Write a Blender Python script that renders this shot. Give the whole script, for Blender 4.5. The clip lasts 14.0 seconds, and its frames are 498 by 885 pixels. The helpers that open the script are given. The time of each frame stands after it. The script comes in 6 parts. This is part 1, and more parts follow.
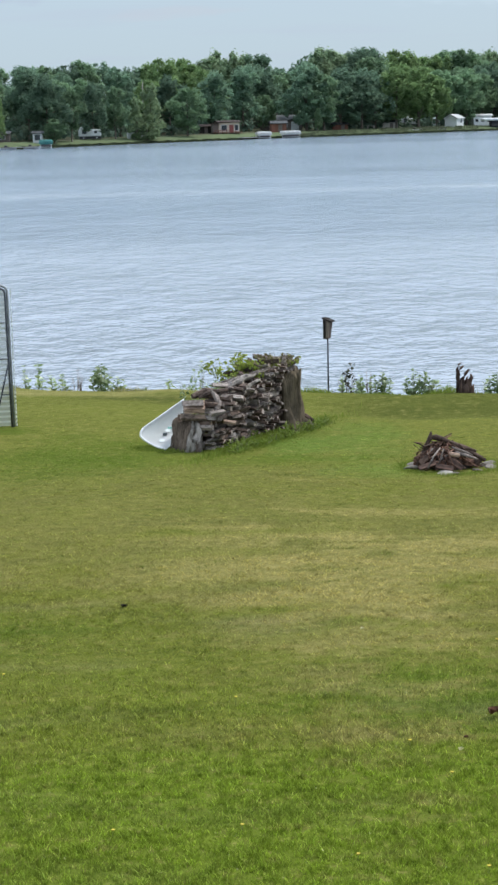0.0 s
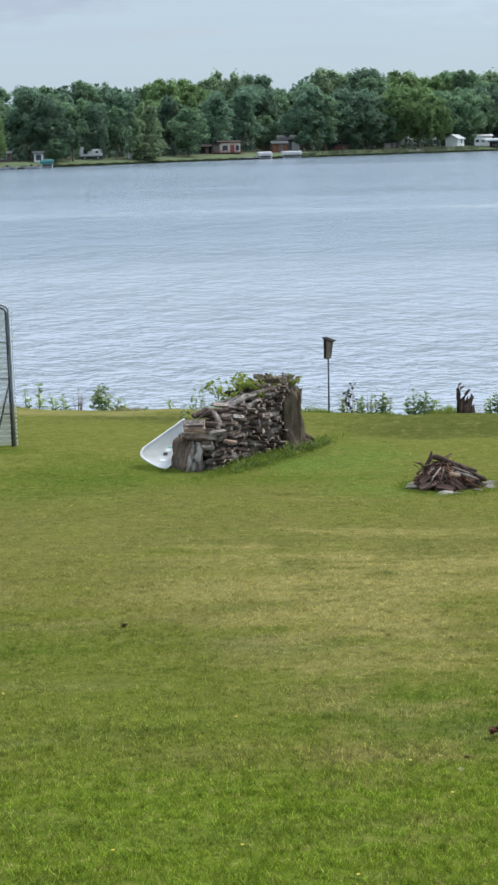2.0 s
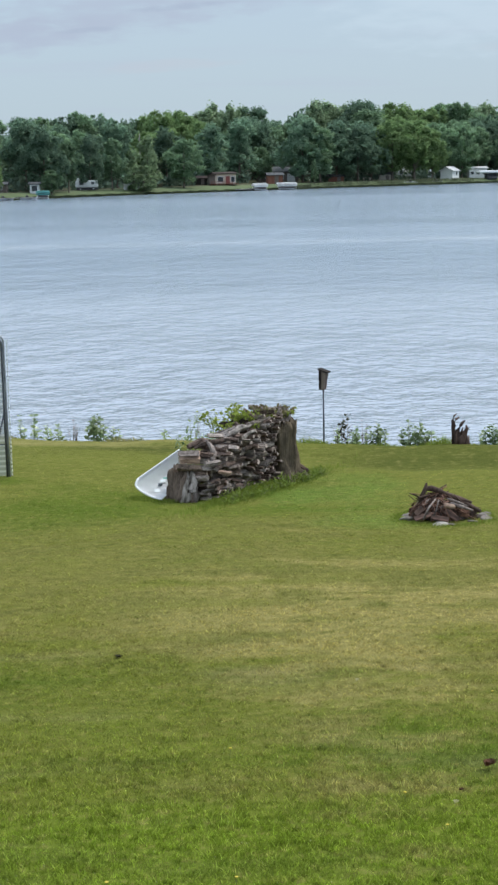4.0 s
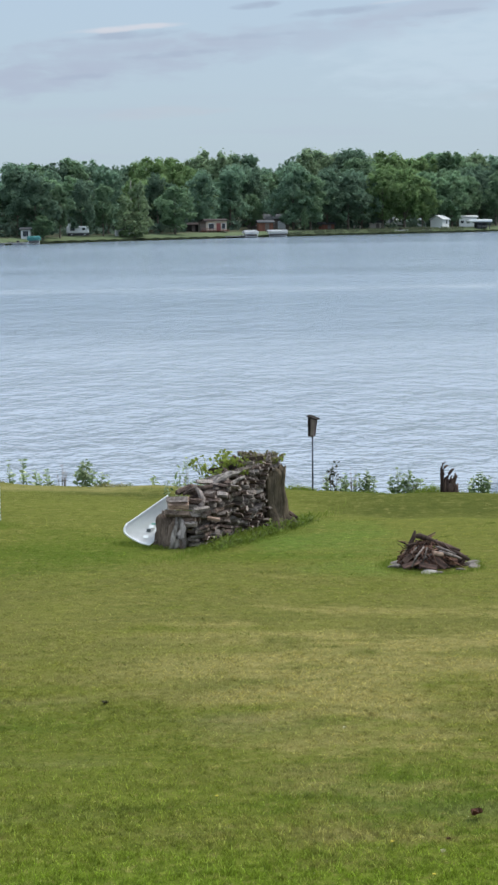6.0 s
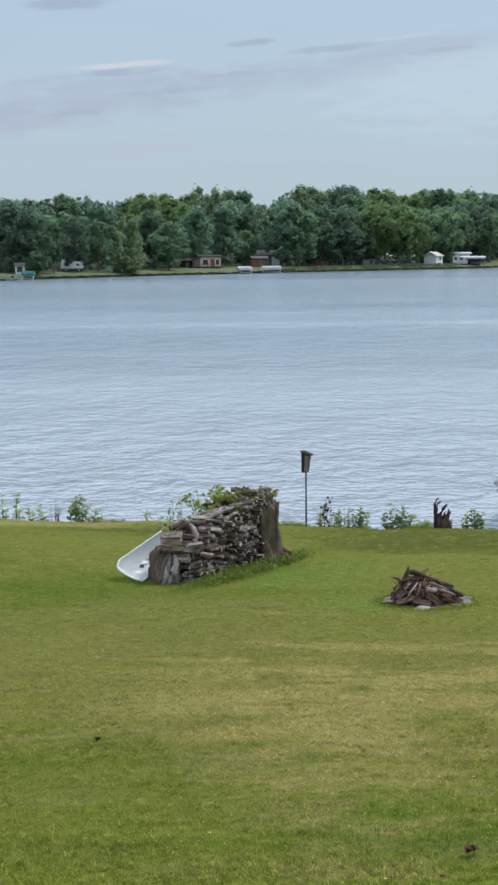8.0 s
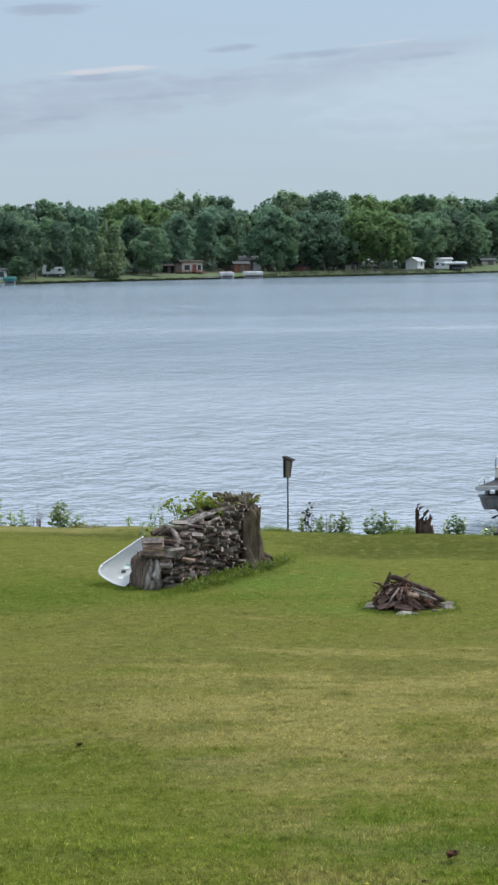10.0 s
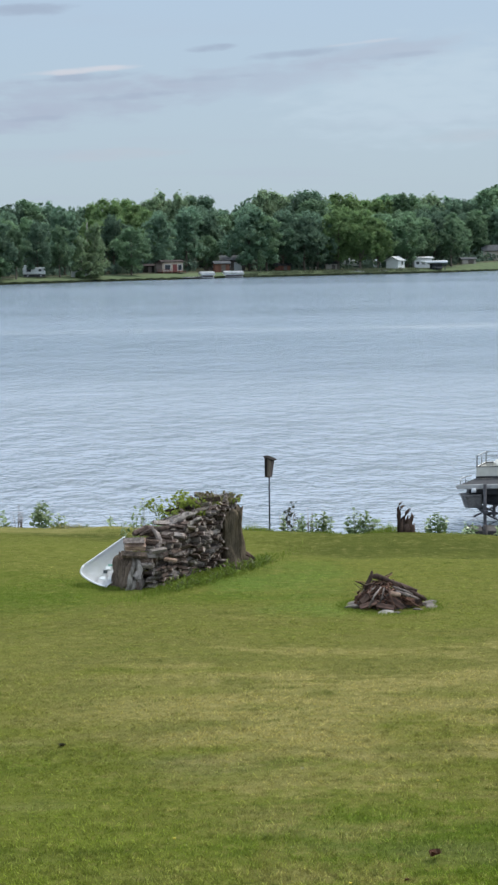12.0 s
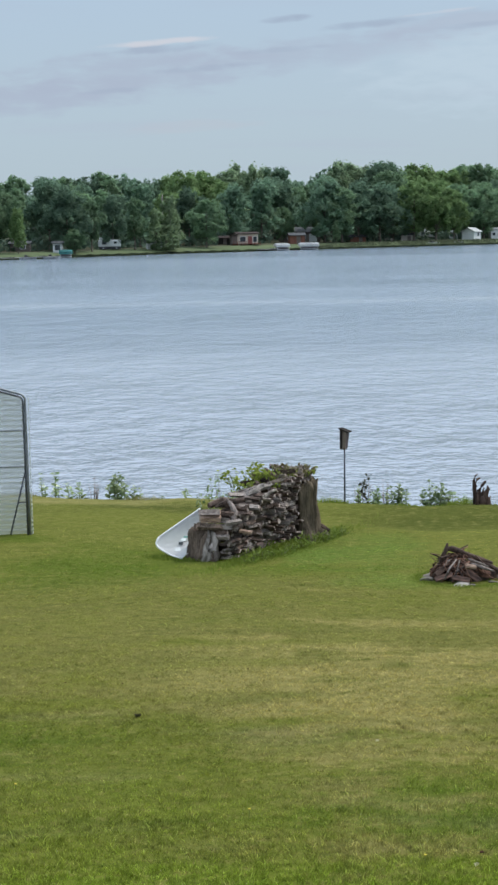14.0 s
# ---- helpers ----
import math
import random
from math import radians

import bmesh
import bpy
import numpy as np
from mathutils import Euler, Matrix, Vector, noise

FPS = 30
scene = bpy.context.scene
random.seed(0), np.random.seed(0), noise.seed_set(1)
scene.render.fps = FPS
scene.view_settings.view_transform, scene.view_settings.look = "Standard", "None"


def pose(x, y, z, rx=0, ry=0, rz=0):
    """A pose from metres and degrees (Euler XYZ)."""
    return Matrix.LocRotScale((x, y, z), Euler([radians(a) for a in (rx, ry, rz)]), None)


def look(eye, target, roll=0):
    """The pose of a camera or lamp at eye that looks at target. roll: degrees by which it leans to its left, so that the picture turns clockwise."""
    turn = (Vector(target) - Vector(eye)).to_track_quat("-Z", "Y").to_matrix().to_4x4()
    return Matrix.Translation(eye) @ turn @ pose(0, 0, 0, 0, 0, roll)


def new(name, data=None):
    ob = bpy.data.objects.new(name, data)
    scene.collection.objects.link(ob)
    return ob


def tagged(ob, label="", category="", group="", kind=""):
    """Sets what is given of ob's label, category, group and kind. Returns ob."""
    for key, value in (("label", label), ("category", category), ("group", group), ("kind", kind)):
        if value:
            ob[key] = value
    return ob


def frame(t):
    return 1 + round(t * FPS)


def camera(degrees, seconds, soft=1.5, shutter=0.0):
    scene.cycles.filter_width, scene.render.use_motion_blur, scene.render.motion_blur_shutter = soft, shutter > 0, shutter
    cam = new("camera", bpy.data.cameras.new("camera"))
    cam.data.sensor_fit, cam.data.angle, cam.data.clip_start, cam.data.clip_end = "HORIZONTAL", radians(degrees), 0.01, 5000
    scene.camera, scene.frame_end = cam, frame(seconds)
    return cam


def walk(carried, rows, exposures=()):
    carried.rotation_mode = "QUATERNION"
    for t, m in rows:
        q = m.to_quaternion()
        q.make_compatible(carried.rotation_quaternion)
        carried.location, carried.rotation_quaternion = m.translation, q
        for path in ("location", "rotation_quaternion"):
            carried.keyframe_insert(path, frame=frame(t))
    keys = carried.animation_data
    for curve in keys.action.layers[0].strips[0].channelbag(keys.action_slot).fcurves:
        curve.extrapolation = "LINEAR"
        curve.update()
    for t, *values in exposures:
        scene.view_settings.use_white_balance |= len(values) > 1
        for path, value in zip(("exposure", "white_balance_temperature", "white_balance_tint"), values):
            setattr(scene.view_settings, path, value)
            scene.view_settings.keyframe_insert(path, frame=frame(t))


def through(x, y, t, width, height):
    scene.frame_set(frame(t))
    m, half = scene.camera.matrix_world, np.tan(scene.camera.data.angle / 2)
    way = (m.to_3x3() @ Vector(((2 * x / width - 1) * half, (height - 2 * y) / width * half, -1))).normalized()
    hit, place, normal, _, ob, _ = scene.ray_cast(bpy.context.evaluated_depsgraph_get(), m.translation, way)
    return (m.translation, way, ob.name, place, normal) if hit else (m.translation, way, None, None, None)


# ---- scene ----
# camera: it stands still on a raised place above the lawn and turns
EYE = 4.7
cam = camera(14.5, 14.0, soft=2.6)
ROWS = [
    (0.0, -0.231, -9.517, 1.381), (0.5, -0.195, -9.374, 1.324), (1.0, -0.157, -9.225, 1.254),
    (1.5, -0.171, -9.083, 1.28), (2.0, -0.204, -8.941, 1.307), (2.5, -0.221, -8.777, 1.302),
    (3.0, -0.229, -8.585, 1.309), (5.5, -0.623, -7.018, 0.852), (6.0, -0.602, -6.686, 0.728),
    (6.5, -0.582, -6.362, 0.665), (7.0, -0.612, -6.043, 0.639), (7.5, -0.685, -5.806, 0.616),
    (8.0, -0.778, -5.644, 0.598), (10.5, -1.467, -5.493, 0.586), (11.0, -1.627, -5.496, 0.627),
    (11.5, -1.778, -5.496, 0.656), (12.0, -1.877, -5.51, 0.748), (12.5, -1.706, -5.591, 0.8),
    (13.0, -1.2, -5.765, 0.844), (13.5, -0.446, -6.025, 0.897), (14.0, 0.311, -6.296, 0.958),
]
walk(cam, [(t, pose(0, 0, EYE, 90 + pitch, roll, yaw)) for t, yaw, pitch, roll in ROWS],
     exposures=[(0, 0.15), (3.2, 0.1), (5.3, 0.03), (6.5, 0.0), (7.5, -0.025), (10.3, -0.03), (12.5, -0.03), (14.0, -0.06)])

# ---- light: a pale hazy sky with thin streaks of cloud and a veiled high sun ----
SUN_EL, SUN_AZ = 55.0, 58.0   # degrees; azimuth clockwise from the view's heading
world = bpy.data.worlds.new("sky")
scene.world = world
world.use_nodes = True
wn, wl = world.node_tree.nodes, world.node_tree.links
wn.clear()


def wmath(op, a, b=None):
    n = wn.new("ShaderNodeMath")
    n.operation = op
    for i, v in enumerate((a, b)):
        if v is None:
            continue
        if isinstance(v, (int, float)):
            n.inputs[i].default_value = v
        else:
            wl.new(v, n.inputs[i])
    return n.outputs[0]


def wmix(fac, a, b):
    n = wn.new("ShaderNodeMix")
    n.data_type = "RGBA"
    for i, v in ((0, fac), (6, a), (7, b)):
        if isinstance(v, (int, float)):
            n.inputs[i].default_value = v
        elif isinstance(v, tuple):
            n.inputs[i].default_value = (*v, 1)
        else:
            wl.new(v, n.inputs[i])
    return n.outputs[2]


sky = wn.new("ShaderNodeTexSky")
sky.sky_type, sky.sun_disc = "NISHITA", False
sky.sun_elevation, sky.sun_rotation = radians(SUN_EL), radians(SUN_AZ)
sky.air_density, sky.dust_density, sky.ozone_density = 1.0, 2.0, 1.0
coord = wn.new("ShaderNodeTexCoord")
sep = wn.new("ShaderNodeSeparateXYZ")
wl.new(coord.outputs["Generated"], sep.inputs[0])
dx, dy, dz = sep.outputs
dim = wn.new("ShaderNodeVectorMath")
dim.operation = "SCALE"
dim.inputs["Scale"].default_value = 0.085
wl.new(sky.outputs[0], dim.inputs[0])
# haze: pale grey at the horizon, a little bluer above
up = wmath("MINIMUM", wmath("MAXIMUM", wmath("MULTIPLY", dz, 7.0), 0.0), 1.0)
haze = wmix(up, (0.51, 0.635, 0.715), (0.487, 0.635, 0.815))
top = wmath("MINIMUM", wmath("MAXIMUM", wmath("SUBTRACT", wmath("MULTIPLY", dz, 3.0), 0.4), 0.0), 1.0)
haze = wmix(top, haze, (0.545, 0.645, 0.75))
base = wmix(0.85, dim.outputs[0], haze)
# thin streaky layer over the whole sky
low = wmath("ADD", wmath("MAXIMUM", dz, 0.0), 0.03)
flat = wn.new("ShaderNodeCombineXYZ")
wl.new(wmath("DIVIDE", dx, low), flat.inputs[0])
wl.new(wmath("DIVIDE", dy, low), flat.inputs[1])
veil = wn.new("ShaderNodeTexNoise")
veil.inputs["Scale"].default_value, veil.inputs["Detail"].default_value = 0.55, 5.0
wl.new(flat.outputs[0], veil.inputs["Vector"])
fade = wn.new("ShaderNodeMapRange")
fade.interpolation_type = "SMOOTHSTEP"
fade.inputs[1].default_value, fade.inputs[2].default_value = 0.5, 0.75
wl.new(veil.outputs[0], fade.inputs[0])
base = wmix(wmath("MULTIPLY", fade.outputs[0], 0.35), base, (0.47, 0.54, 0.66))
# single clouds low over the lake: azimuth and height in degrees, half sizes, tilt, colour, strength
az = wmath("MULTIPLY", wmath("ARCTAN2", dx, dy), 57.2958)
el = wmath("MULTIPLY", wmath("ARCSINE", dz), 57.2958)
rag = wn.new("ShaderNodeTexNoise")
rag.inputs["Scale"].default_value, rag.inputs["Detail"].default_value = 1.0, 4.0
ragged = wn.new("ShaderNodeCombineXYZ")
wl.new(wmath("MULTIPLY", az, 0.9), ragged.inputs[0])
wl.new(wmath("MULTIPLY", el, 3.2), ragged.inputs[1])
wl.new(ragged.outputs[0], rag.inputs["Vector"])
edge = wmath("MULTIPLY", wmath("SUBTRACT", rag.outputs[0], 0.5), 2.6)
GREY, LILAC, LIT = (0.37, 0.45, 0.58), (0.435, 0.508, 0.635), (0.70, 0.70, 0.755)
CLOUDS = [
    (7.0, 4.6, 4.5, 1.6, 3.0, (0.56, 0.685, 0.79), 0.6), (-7.2, 3.75, 3.0, 0.6, 3.0, LILAC, 0.75),
    (-3.2, 4.5, 3.8, 0.75, 3.0, LILAC, 0.75), (1.6, 4.95, 4.6, 0.5, 5.0, LILAC, 0.6),
    (-5.0, 3.9, 2.6, 0.45, 3.0, LILAC, 0.7), (5.8, 5.7, 2.8, 0.42, 5.5, LILAC, 0.65),
    (-2.1, 2.9, 2.2, 0.2, 2.0, (0.52, 0.56, 0.64), 0.4), (8.2, 3.3, 1.5, 0.2, 2.0, (0.52, 0.56, 0.64), 0.35),
    (-2.9, 5.1, 1.7, 0.13, 4.0, GREY, 0.6), (-2.85, 5.3, 2.0, 0.10, 4.0, LIT, 0.7),
    (-1.6, 4.55, 1.9, 0.1, 4.0, GREY, 0.4), (-4.1, 3.95, 1.1, 0.08, 3.0, GREY, 0.35), (0.9, 5.05, 1.4, 0.09, 3.0, GREY, 0.35),
    (0.88, 5.9, 0.75, 0.12, 4.0, GREY, 0.8), (3.4, 5.72, 1.7, 0.13, 5.0, GREY, 0.65), (6.3, 5.6, 1.2, 0.09, 4.0, GREY, 0.4),
    (5.3, 6.0, 1.3, 0.06, 6.0, LIT, 0.35), (-4.3, 7.0, 1.3, 0.2, 2.0, GREY, 0.75),
]
for a0, e0, ha, he, tilt, tone, strength in CLOUDS:
    u = wmath("SUBTRACT", az, a0)
    v = wmath("SUBTRACT", wmath("SUBTRACT", el, e0), wmath("MULTIPLY", u, math.tan(radians(tilt))))
    u2, v2 = wmath("POWER", wmath("ABSOLUTE", wmath("DIVIDE", u, ha)), 2.0), wmath("POWER", wmath("ABSOLUTE", wmath("DIVIDE", v, he)), 2.0)
    body = wn.new("ShaderNodeMapRange")
    body.interpolation_type = "SMOOTHSTEP"
    body.inputs[1].default_value, body.inputs[2].default_value = -0.3, 1.2
    body.inputs[4].default_value = strength
    wl.new(wmath("ADD", wmath("SUBTRACT", 1.0, wmath("ADD", u2, v2)), edge), body.inputs[0])
    base = wmix(body.outputs[0], base, tone)
back = wn.new("ShaderNodeBackground")
wl.new(base, back.inputs[0])
# a veiled sky is brighter overhead than at the horizon
crest = wn.new("ShaderNodeMapRange")
crest.interpolation_type = "SMOOTHSTEP"
crest.inputs[1].default_value, crest.inputs[2].default_value = 0.12, 0.75
crest.inputs[3].default_value, crest.inputs[4].default_value = 1.0, 2.2
wl.new(dz, crest.inputs[0])
wl.new(crest.outputs[0], back.inputs[1])
wout = wn.new("ShaderNodeOutputWorld")
wl.new(back.outputs[0], wout.inputs[0])

sun = new("sun", bpy.data.lights.new("sun", "SUN"))
sun.data.energy, sun.data.angle, sun.data.color = 3.0, radians(14), (1.0, 0.96, 0.88)
sx, sy = math.sin(radians(SUN_AZ)), math.cos(radians(SUN_AZ))
sun.matrix_world = look((30 * sx, 30 * sy, 30 * math.tan(radians(SUN_EL))), (0, 0, 0))


# ---- materials ----
class Nodes:
    """Short way to wire one node material."""

    def __init__(self, name, rough=0.8, metal=0.0, specular=0.3):
        self.mat = bpy.data.materials.new(name)
        self.mat.use_nodes = True
        self.tree = self.mat.node_tree
        self.bsdf = self.tree.nodes["Principled BSDF"]
        self.out = self.tree.nodes["Material Output"]
        self.bsdf.inputs["Roughness"].default_value = rough
        self.bsdf.inputs["Metallic"].default_value = metal
        self.bsdf.inputs["Specular IOR Level"].default_value = specular

    def add(self, kind):
        return self.tree.nodes.new(kind)

    def link(self, a, b):
        self.tree.links.new(a, b)

    def feed(self, socket, v):
        if isinstance(v, (int, float)):
            socket.default_value = v
        elif isinstance(v, tuple):
            socket.default_value = (*v, 1) if len(socket.default_value) == 4 else v
        else:
            self.link(v, socket)

    def math(self, op, a, b=0.0):
        n = self.add("ShaderNodeMath")
        n.operation = op
        self.feed(n.inputs[0], a)
        self.feed(n.inputs[1], b)
        return n.outputs[0]

    def mix(self, fac, a, b, blend="MIX"):
        n = self.add("ShaderNodeMix")
        n.data_type, n.blend_type = "RGBA", blend
        self.feed(n.inputs[0], fac)
        self.feed(n.inputs[6], a)
        self.feed(n.inputs[7], b)
        return n.outputs[2]

    def place(self, world=True):
        if world:
            return self.add("ShaderNodeNewGeometry").outputs["Position"]
        return self.add("ShaderNodeTexCoord").outputs["Object"]

    def noise(self, vec, scale, detail=3.0, stretch=(1, 1, 1), rough=0.5, turn=0.0):
        m = self.add("ShaderNodeMapping")
        m.inputs["Scale"].default_value = stretch
        m.inputs["Rotation"].default_value = (0, 0, radians(turn))
        self.link(vec, m.inputs[0])
        n = self.add("ShaderNodeTexNoise")
        n.inputs["Scale"].default_value, n.inputs["Detail"].default_value = scale, detail
        n.inputs["Roughness"].default_value = rough
        self.link(m.outputs[0], n.inputs["Vector"])
        return n.outputs[0]

    def ramp(self, v, lo, hi, a=0.0, b=1.0):
        n = self.add("ShaderNodeMapRange")
        n.interpolation_type = "SMOOTHSTEP"
        self.link(v, n.inputs[0])
        for i, x in enumerate((lo, hi, a, b)):
            n.inputs[i + 1].default_value = x
        return n.outputs[0]

    def chance(self):
        return self.add("ShaderNodeObjectInfo").outputs["Random"]

    def island(self):
        return self.add("ShaderNodeNewGeometry").outputs["Random Per Island"]

    def bump(self, height, strength=0.4, distance=0.01):
        n = self.add("ShaderNodeBump")
        n.inputs["Strength"].default_value, n.inputs["Distance"].default_value = strength, distance
        self.link(height, n.inputs["Height"])
        self.link(n.outputs[0], self.bsdf.inputs["Normal"])

    def colour(self, v):
        self.feed(self.bsdf.inputs["Base Color"], v)
        return self


def surface(name, a, b, scale=4.0, rough=0.8, metal=0.0, stretch=(1, 1, 1), bump=0.3, dist=0.006, vary=0.25, islands=False, specular=0.3):
    """Two tones mixed by coarse and fine noise, with relief, and a little lighter or darker from piece to piece."""
    n = Nodes(name, rough, metal, specular)
    p = n.place(False)
    coarse, fine = n.noise(p, scale, 3, stretch), n.noise(p, scale * 7, 4, stretch)
    blend = n.ramp(n.math("ADD", n.math("MULTIPLY", coarse, 0.6), n.math("MULTIPLY", fine, 0.4)), 0.36, 0.64)
    c = n.mix(blend, a, b)
    who = n.island() if islands else n.chance()
    lit = n.math("ADD", n.math("MULTIPLY", who, 2 * vary), 1 - vary)
    scaled = n.add("ShaderNodeVectorMath")
    scaled.operation = "SCALE"
    n.link(c, scaled.inputs[0])
    n.link(lit, scaled.inputs["Scale"])
    n.colour(scaled.outputs[0])
    if bump:
        n.bump(fine, bump, dist)
    return n.mat


def leafy(name, a, b, vary=0.3, through=0.35, rough=0.65, gloss=0.1, bough=0.0):
    """Leaves: two greens from clump to clump and from plant to plant, with light passing through."""
    n = Nodes(name, rough, 0.0, gloss)
    c = n.mix(n.island(), a, b)
    lit = n.math("ADD", n.math("MULTIPLY", n.chance(), 2 * vary), 1 - vary)
    if bough:
        lit = n.math("MULTIPLY", lit, n.ramp(n.noise(n.place(False), bough, 2), 0.35, 0.65, 0.82, 1.2))
    scaled = n.add("ShaderNodeVectorMath")
    scaled.operation = "SCALE"
    n.link(c, scaled.inputs[0])
    n.link(lit, scaled.inputs["Scale"])
    n.colour(scaled.outputs[0])
    tr = n.add("ShaderNodeBsdfTranslucent")
    n.link(scaled.outputs[0], tr.inputs[0])
    mixer = n.add("ShaderNodeMixShader")
    mixer.inputs[0].default_value = through
    n.link(n.bsdf.outputs[0], mixer.inputs[1])
    n.link(tr.outputs[0], mixer.inputs[2])
    n.link(mixer.outputs[0], n.out.inputs[0])
    return n.mat


def lawn_colour(n):
    """The lawn's greens: lush near by and round the firewood, a dry straw-coloured belt between, olive thatch, worn dull patches."""
    p = n.place(True)
    wide, mid, fine = n.noise(p, 0.25, 3, (0.7, 1.3, 1)), n.noise(p, 0.9, 5, (0.7, 1.2, 1), 0.65), n.noise(p, 8.0, 6, (0.75, 1.0, 1), 0.75)
    patch = n.noise(p, 1.6, 5, (0.4, 1.2, 1), 0.65, 8)
    s = n.add("ShaderNodeSeparateXYZ")
    n.link(p, s.inputs[0])
    x, y = s.outputs[0], s.outputs[1]

    def off(v, k):
        return n.math("MULTIPLY", n.math("SUBTRACT", v, 0.5), k)

    def blob(x0, y0, rx, ry):
        u, v = n.math("DIVIDE", n.math("SUBTRACT", x, x0), rx), n.math("DIVIDE", n.math("SUBTRACT", y, y0), ry)
        d = n.math("ADD", n.math("MULTIPLY", u, u), n.math("MULTIPLY", v, v))
        return n.ramp(n.math("ADD", d, n.math("ADD", off(mid, 6.0), off(fine, 3.0))), 2.0, -0.6)

    wob = n.math("ADD", y, n.math("ADD", n.math("ADD", off(wide, 7.0), off(fine, 6.0)), n.math("ADD", off(mid, 13.0), off(patch, 13.0))))
    green = n.mix(n.ramp(wide, 0.38, 0.62), GRASS_A, GRASS_B)
    green = n.mix(n.ramp(mid, 0.48, 0.68, 0.0, 0.6), green, GRASS_C)
    near = n.math("ADD", y, n.math("ADD", off(wide, 5.0), n.math("ADD", off(mid, 4.0), off(fine, 3.0))))
    green = n.mix(n.ramp(near, 16.4, 12.6, 0.0, 0.95), green, GRASS_D)
    green = n.mix(n.ramp(wob, 23.5, 26.0, 0.0, 0.8), green, GRASS_E)
    olive = n.math("MULTIPLY", n.ramp(wob, 19.8, 22.6), n.ramp(wob, 27.0, 23.8))
    both = n.mix(n.math("MULTIPLY", olive, n.ramp(patch, 0.35, 0.6, 0.35, 0.85)), green, OLIVE)
    late = n.math("SUBTRACT", wob, n.ramp(x, 1.2, -2.2, 0.0, 1.7))
    belt = n.math("MULTIPLY", n.math("MULTIPLY", n.ramp(n.math("ADD", late, n.ramp(n.math("ABSOLUTE", n.math("SUBTRACT", x, 0.8)), 2.4, 0.4, 0.0, 2.4)), 15.4, 20.4), n.ramp(wob, 24.4, 20.0)), n.ramp(x, -3.0, 1.2, 0.45, 1.0))
    belt = n.math("MULTIPLY", belt, n.ramp(n.noise(p, 0.75, 4, (0.5, 1.3, 1), 0.6, -6), 0.36, 0.58, 0.45, 1.1))
    dry = n.ramp(n.math("ADD", belt, n.math("ADD", off(fine, 0.9), off(mid, 0.7))), -0.05, 1.15)
    straw = n.mix(n.ramp(fine, 0.35, 0.65), STRAW_A, STRAW_B)
    both = n.mix(n.math("MULTIPLY", dry, 0.88), both, straw)
    for x0, y0, rx, ry in LUSH:
        both = n.mix(n.math("MULTIPLY", blob(x0, y0, rx, ry), 0.8), both, GRASS_F)
    for x0, y0, rx, ry in VERDANT:
        both = n.mix(n.math("MULTIPLY", blob(x0, y0, rx, ry), 0.75), both, GRASS_G)
    worn = n.math("MULTIPLY", n.ramp(n.noise(p, 0.7, 4, (0.55, 1.5, 1), 0.6, 4), 0.52, 0.72), n.math("MULTIPLY", n.ramp(y, 22.0, 17.0), n.ramp(y, 12.5, 16.0, 0.35, 1.0)))
    both = n.mix(n.math("MULTIPLY", worn, 0.4), both, WORN)
    rim = n.math("ADD", n.math("ADD", y, n.math("MULTIPLY", x, 0.27)), off(mid, 1.6))
    # shade of the dip before the shore, painted as darker grass
    right = n.math("MULTIPLY", n.ramp(rim, 30.7, 31.6), n.ramp(x, 0.8, 2.6, 0.2, 1.0))
    both = n.mix(n.math("MULTIPLY", right, n.ramp(patch, 0.3, 0.6, 0.5, 0.85)), both, SHADED_BANK_GRASS)
    strip = n.math("MULTIPLY", n.math("MULTIPLY", n.ramp(rim, 31.7, 32.2), n.ramp(rim, 32.75, 32.4)), n.math("MULTIPLY", n.ramp(x, 0.6, -0.3), n.ramp(x, -3.6, -2.2)))
    both = n.mix(n.math("MULTIPLY", strip, 0.9), both, SHADED_BANK_GRASS)
    left = n.math("MULTIPLY", n.ramp(rim, 32.3, 32.9), n.ramp(x, 0.6, -0.6))
    both = n.mix(n.math("MULTIPLY", left, n.ramp(patch, 0.3, 0.66, 0.9, 0.3)), both, BANK_STRAW)
    flecks = n.noise(p, 9.0, 4, (0.75, 1.0, 1), 0.7, 6)
    both = n.mix(n.ramp(flecks, 0.52, 0.66, 0.0, 0.6), both, n.mix(0.6, both, (0.03, 0.042, 0.006)))
    both = n.mix(n.ramp(flecks, 0.47, 0.34, 0.0, 0.45), both, straw)
    broad = n.noise(p, 3.0, 4, (0.5, 1.0, 1), 0.65, -5)
    both = n.mix(n.ramp(broad, 0.5, 0.66, 0.0, 0.22), both, n.mix(0.5, both, (0.04, 0.06, 0.008)))
    streak = n.math("MULTIPLY", n.ramp(n.noise(p, 1.5, 5, (0.35, 1.5, 1), 0.7, 9), 0.54, 0.66), n.ramp(y, 22.0, 15.0, 0.15, 0.6))
    both = n.mix(streak, both, n.mix(0.6, both, (0.045, 0.08, 0.006)))
    return n.mix(n.math("MULTIPLY", n.ramp(patch, 0.5, 0.62, 0.0, 0.42), n.ramp(y, 23.0, 17.0, 0.35, 0.85)), both, n.mix(0.55, both, (0.045, 0.068, 0.008))), p, fine


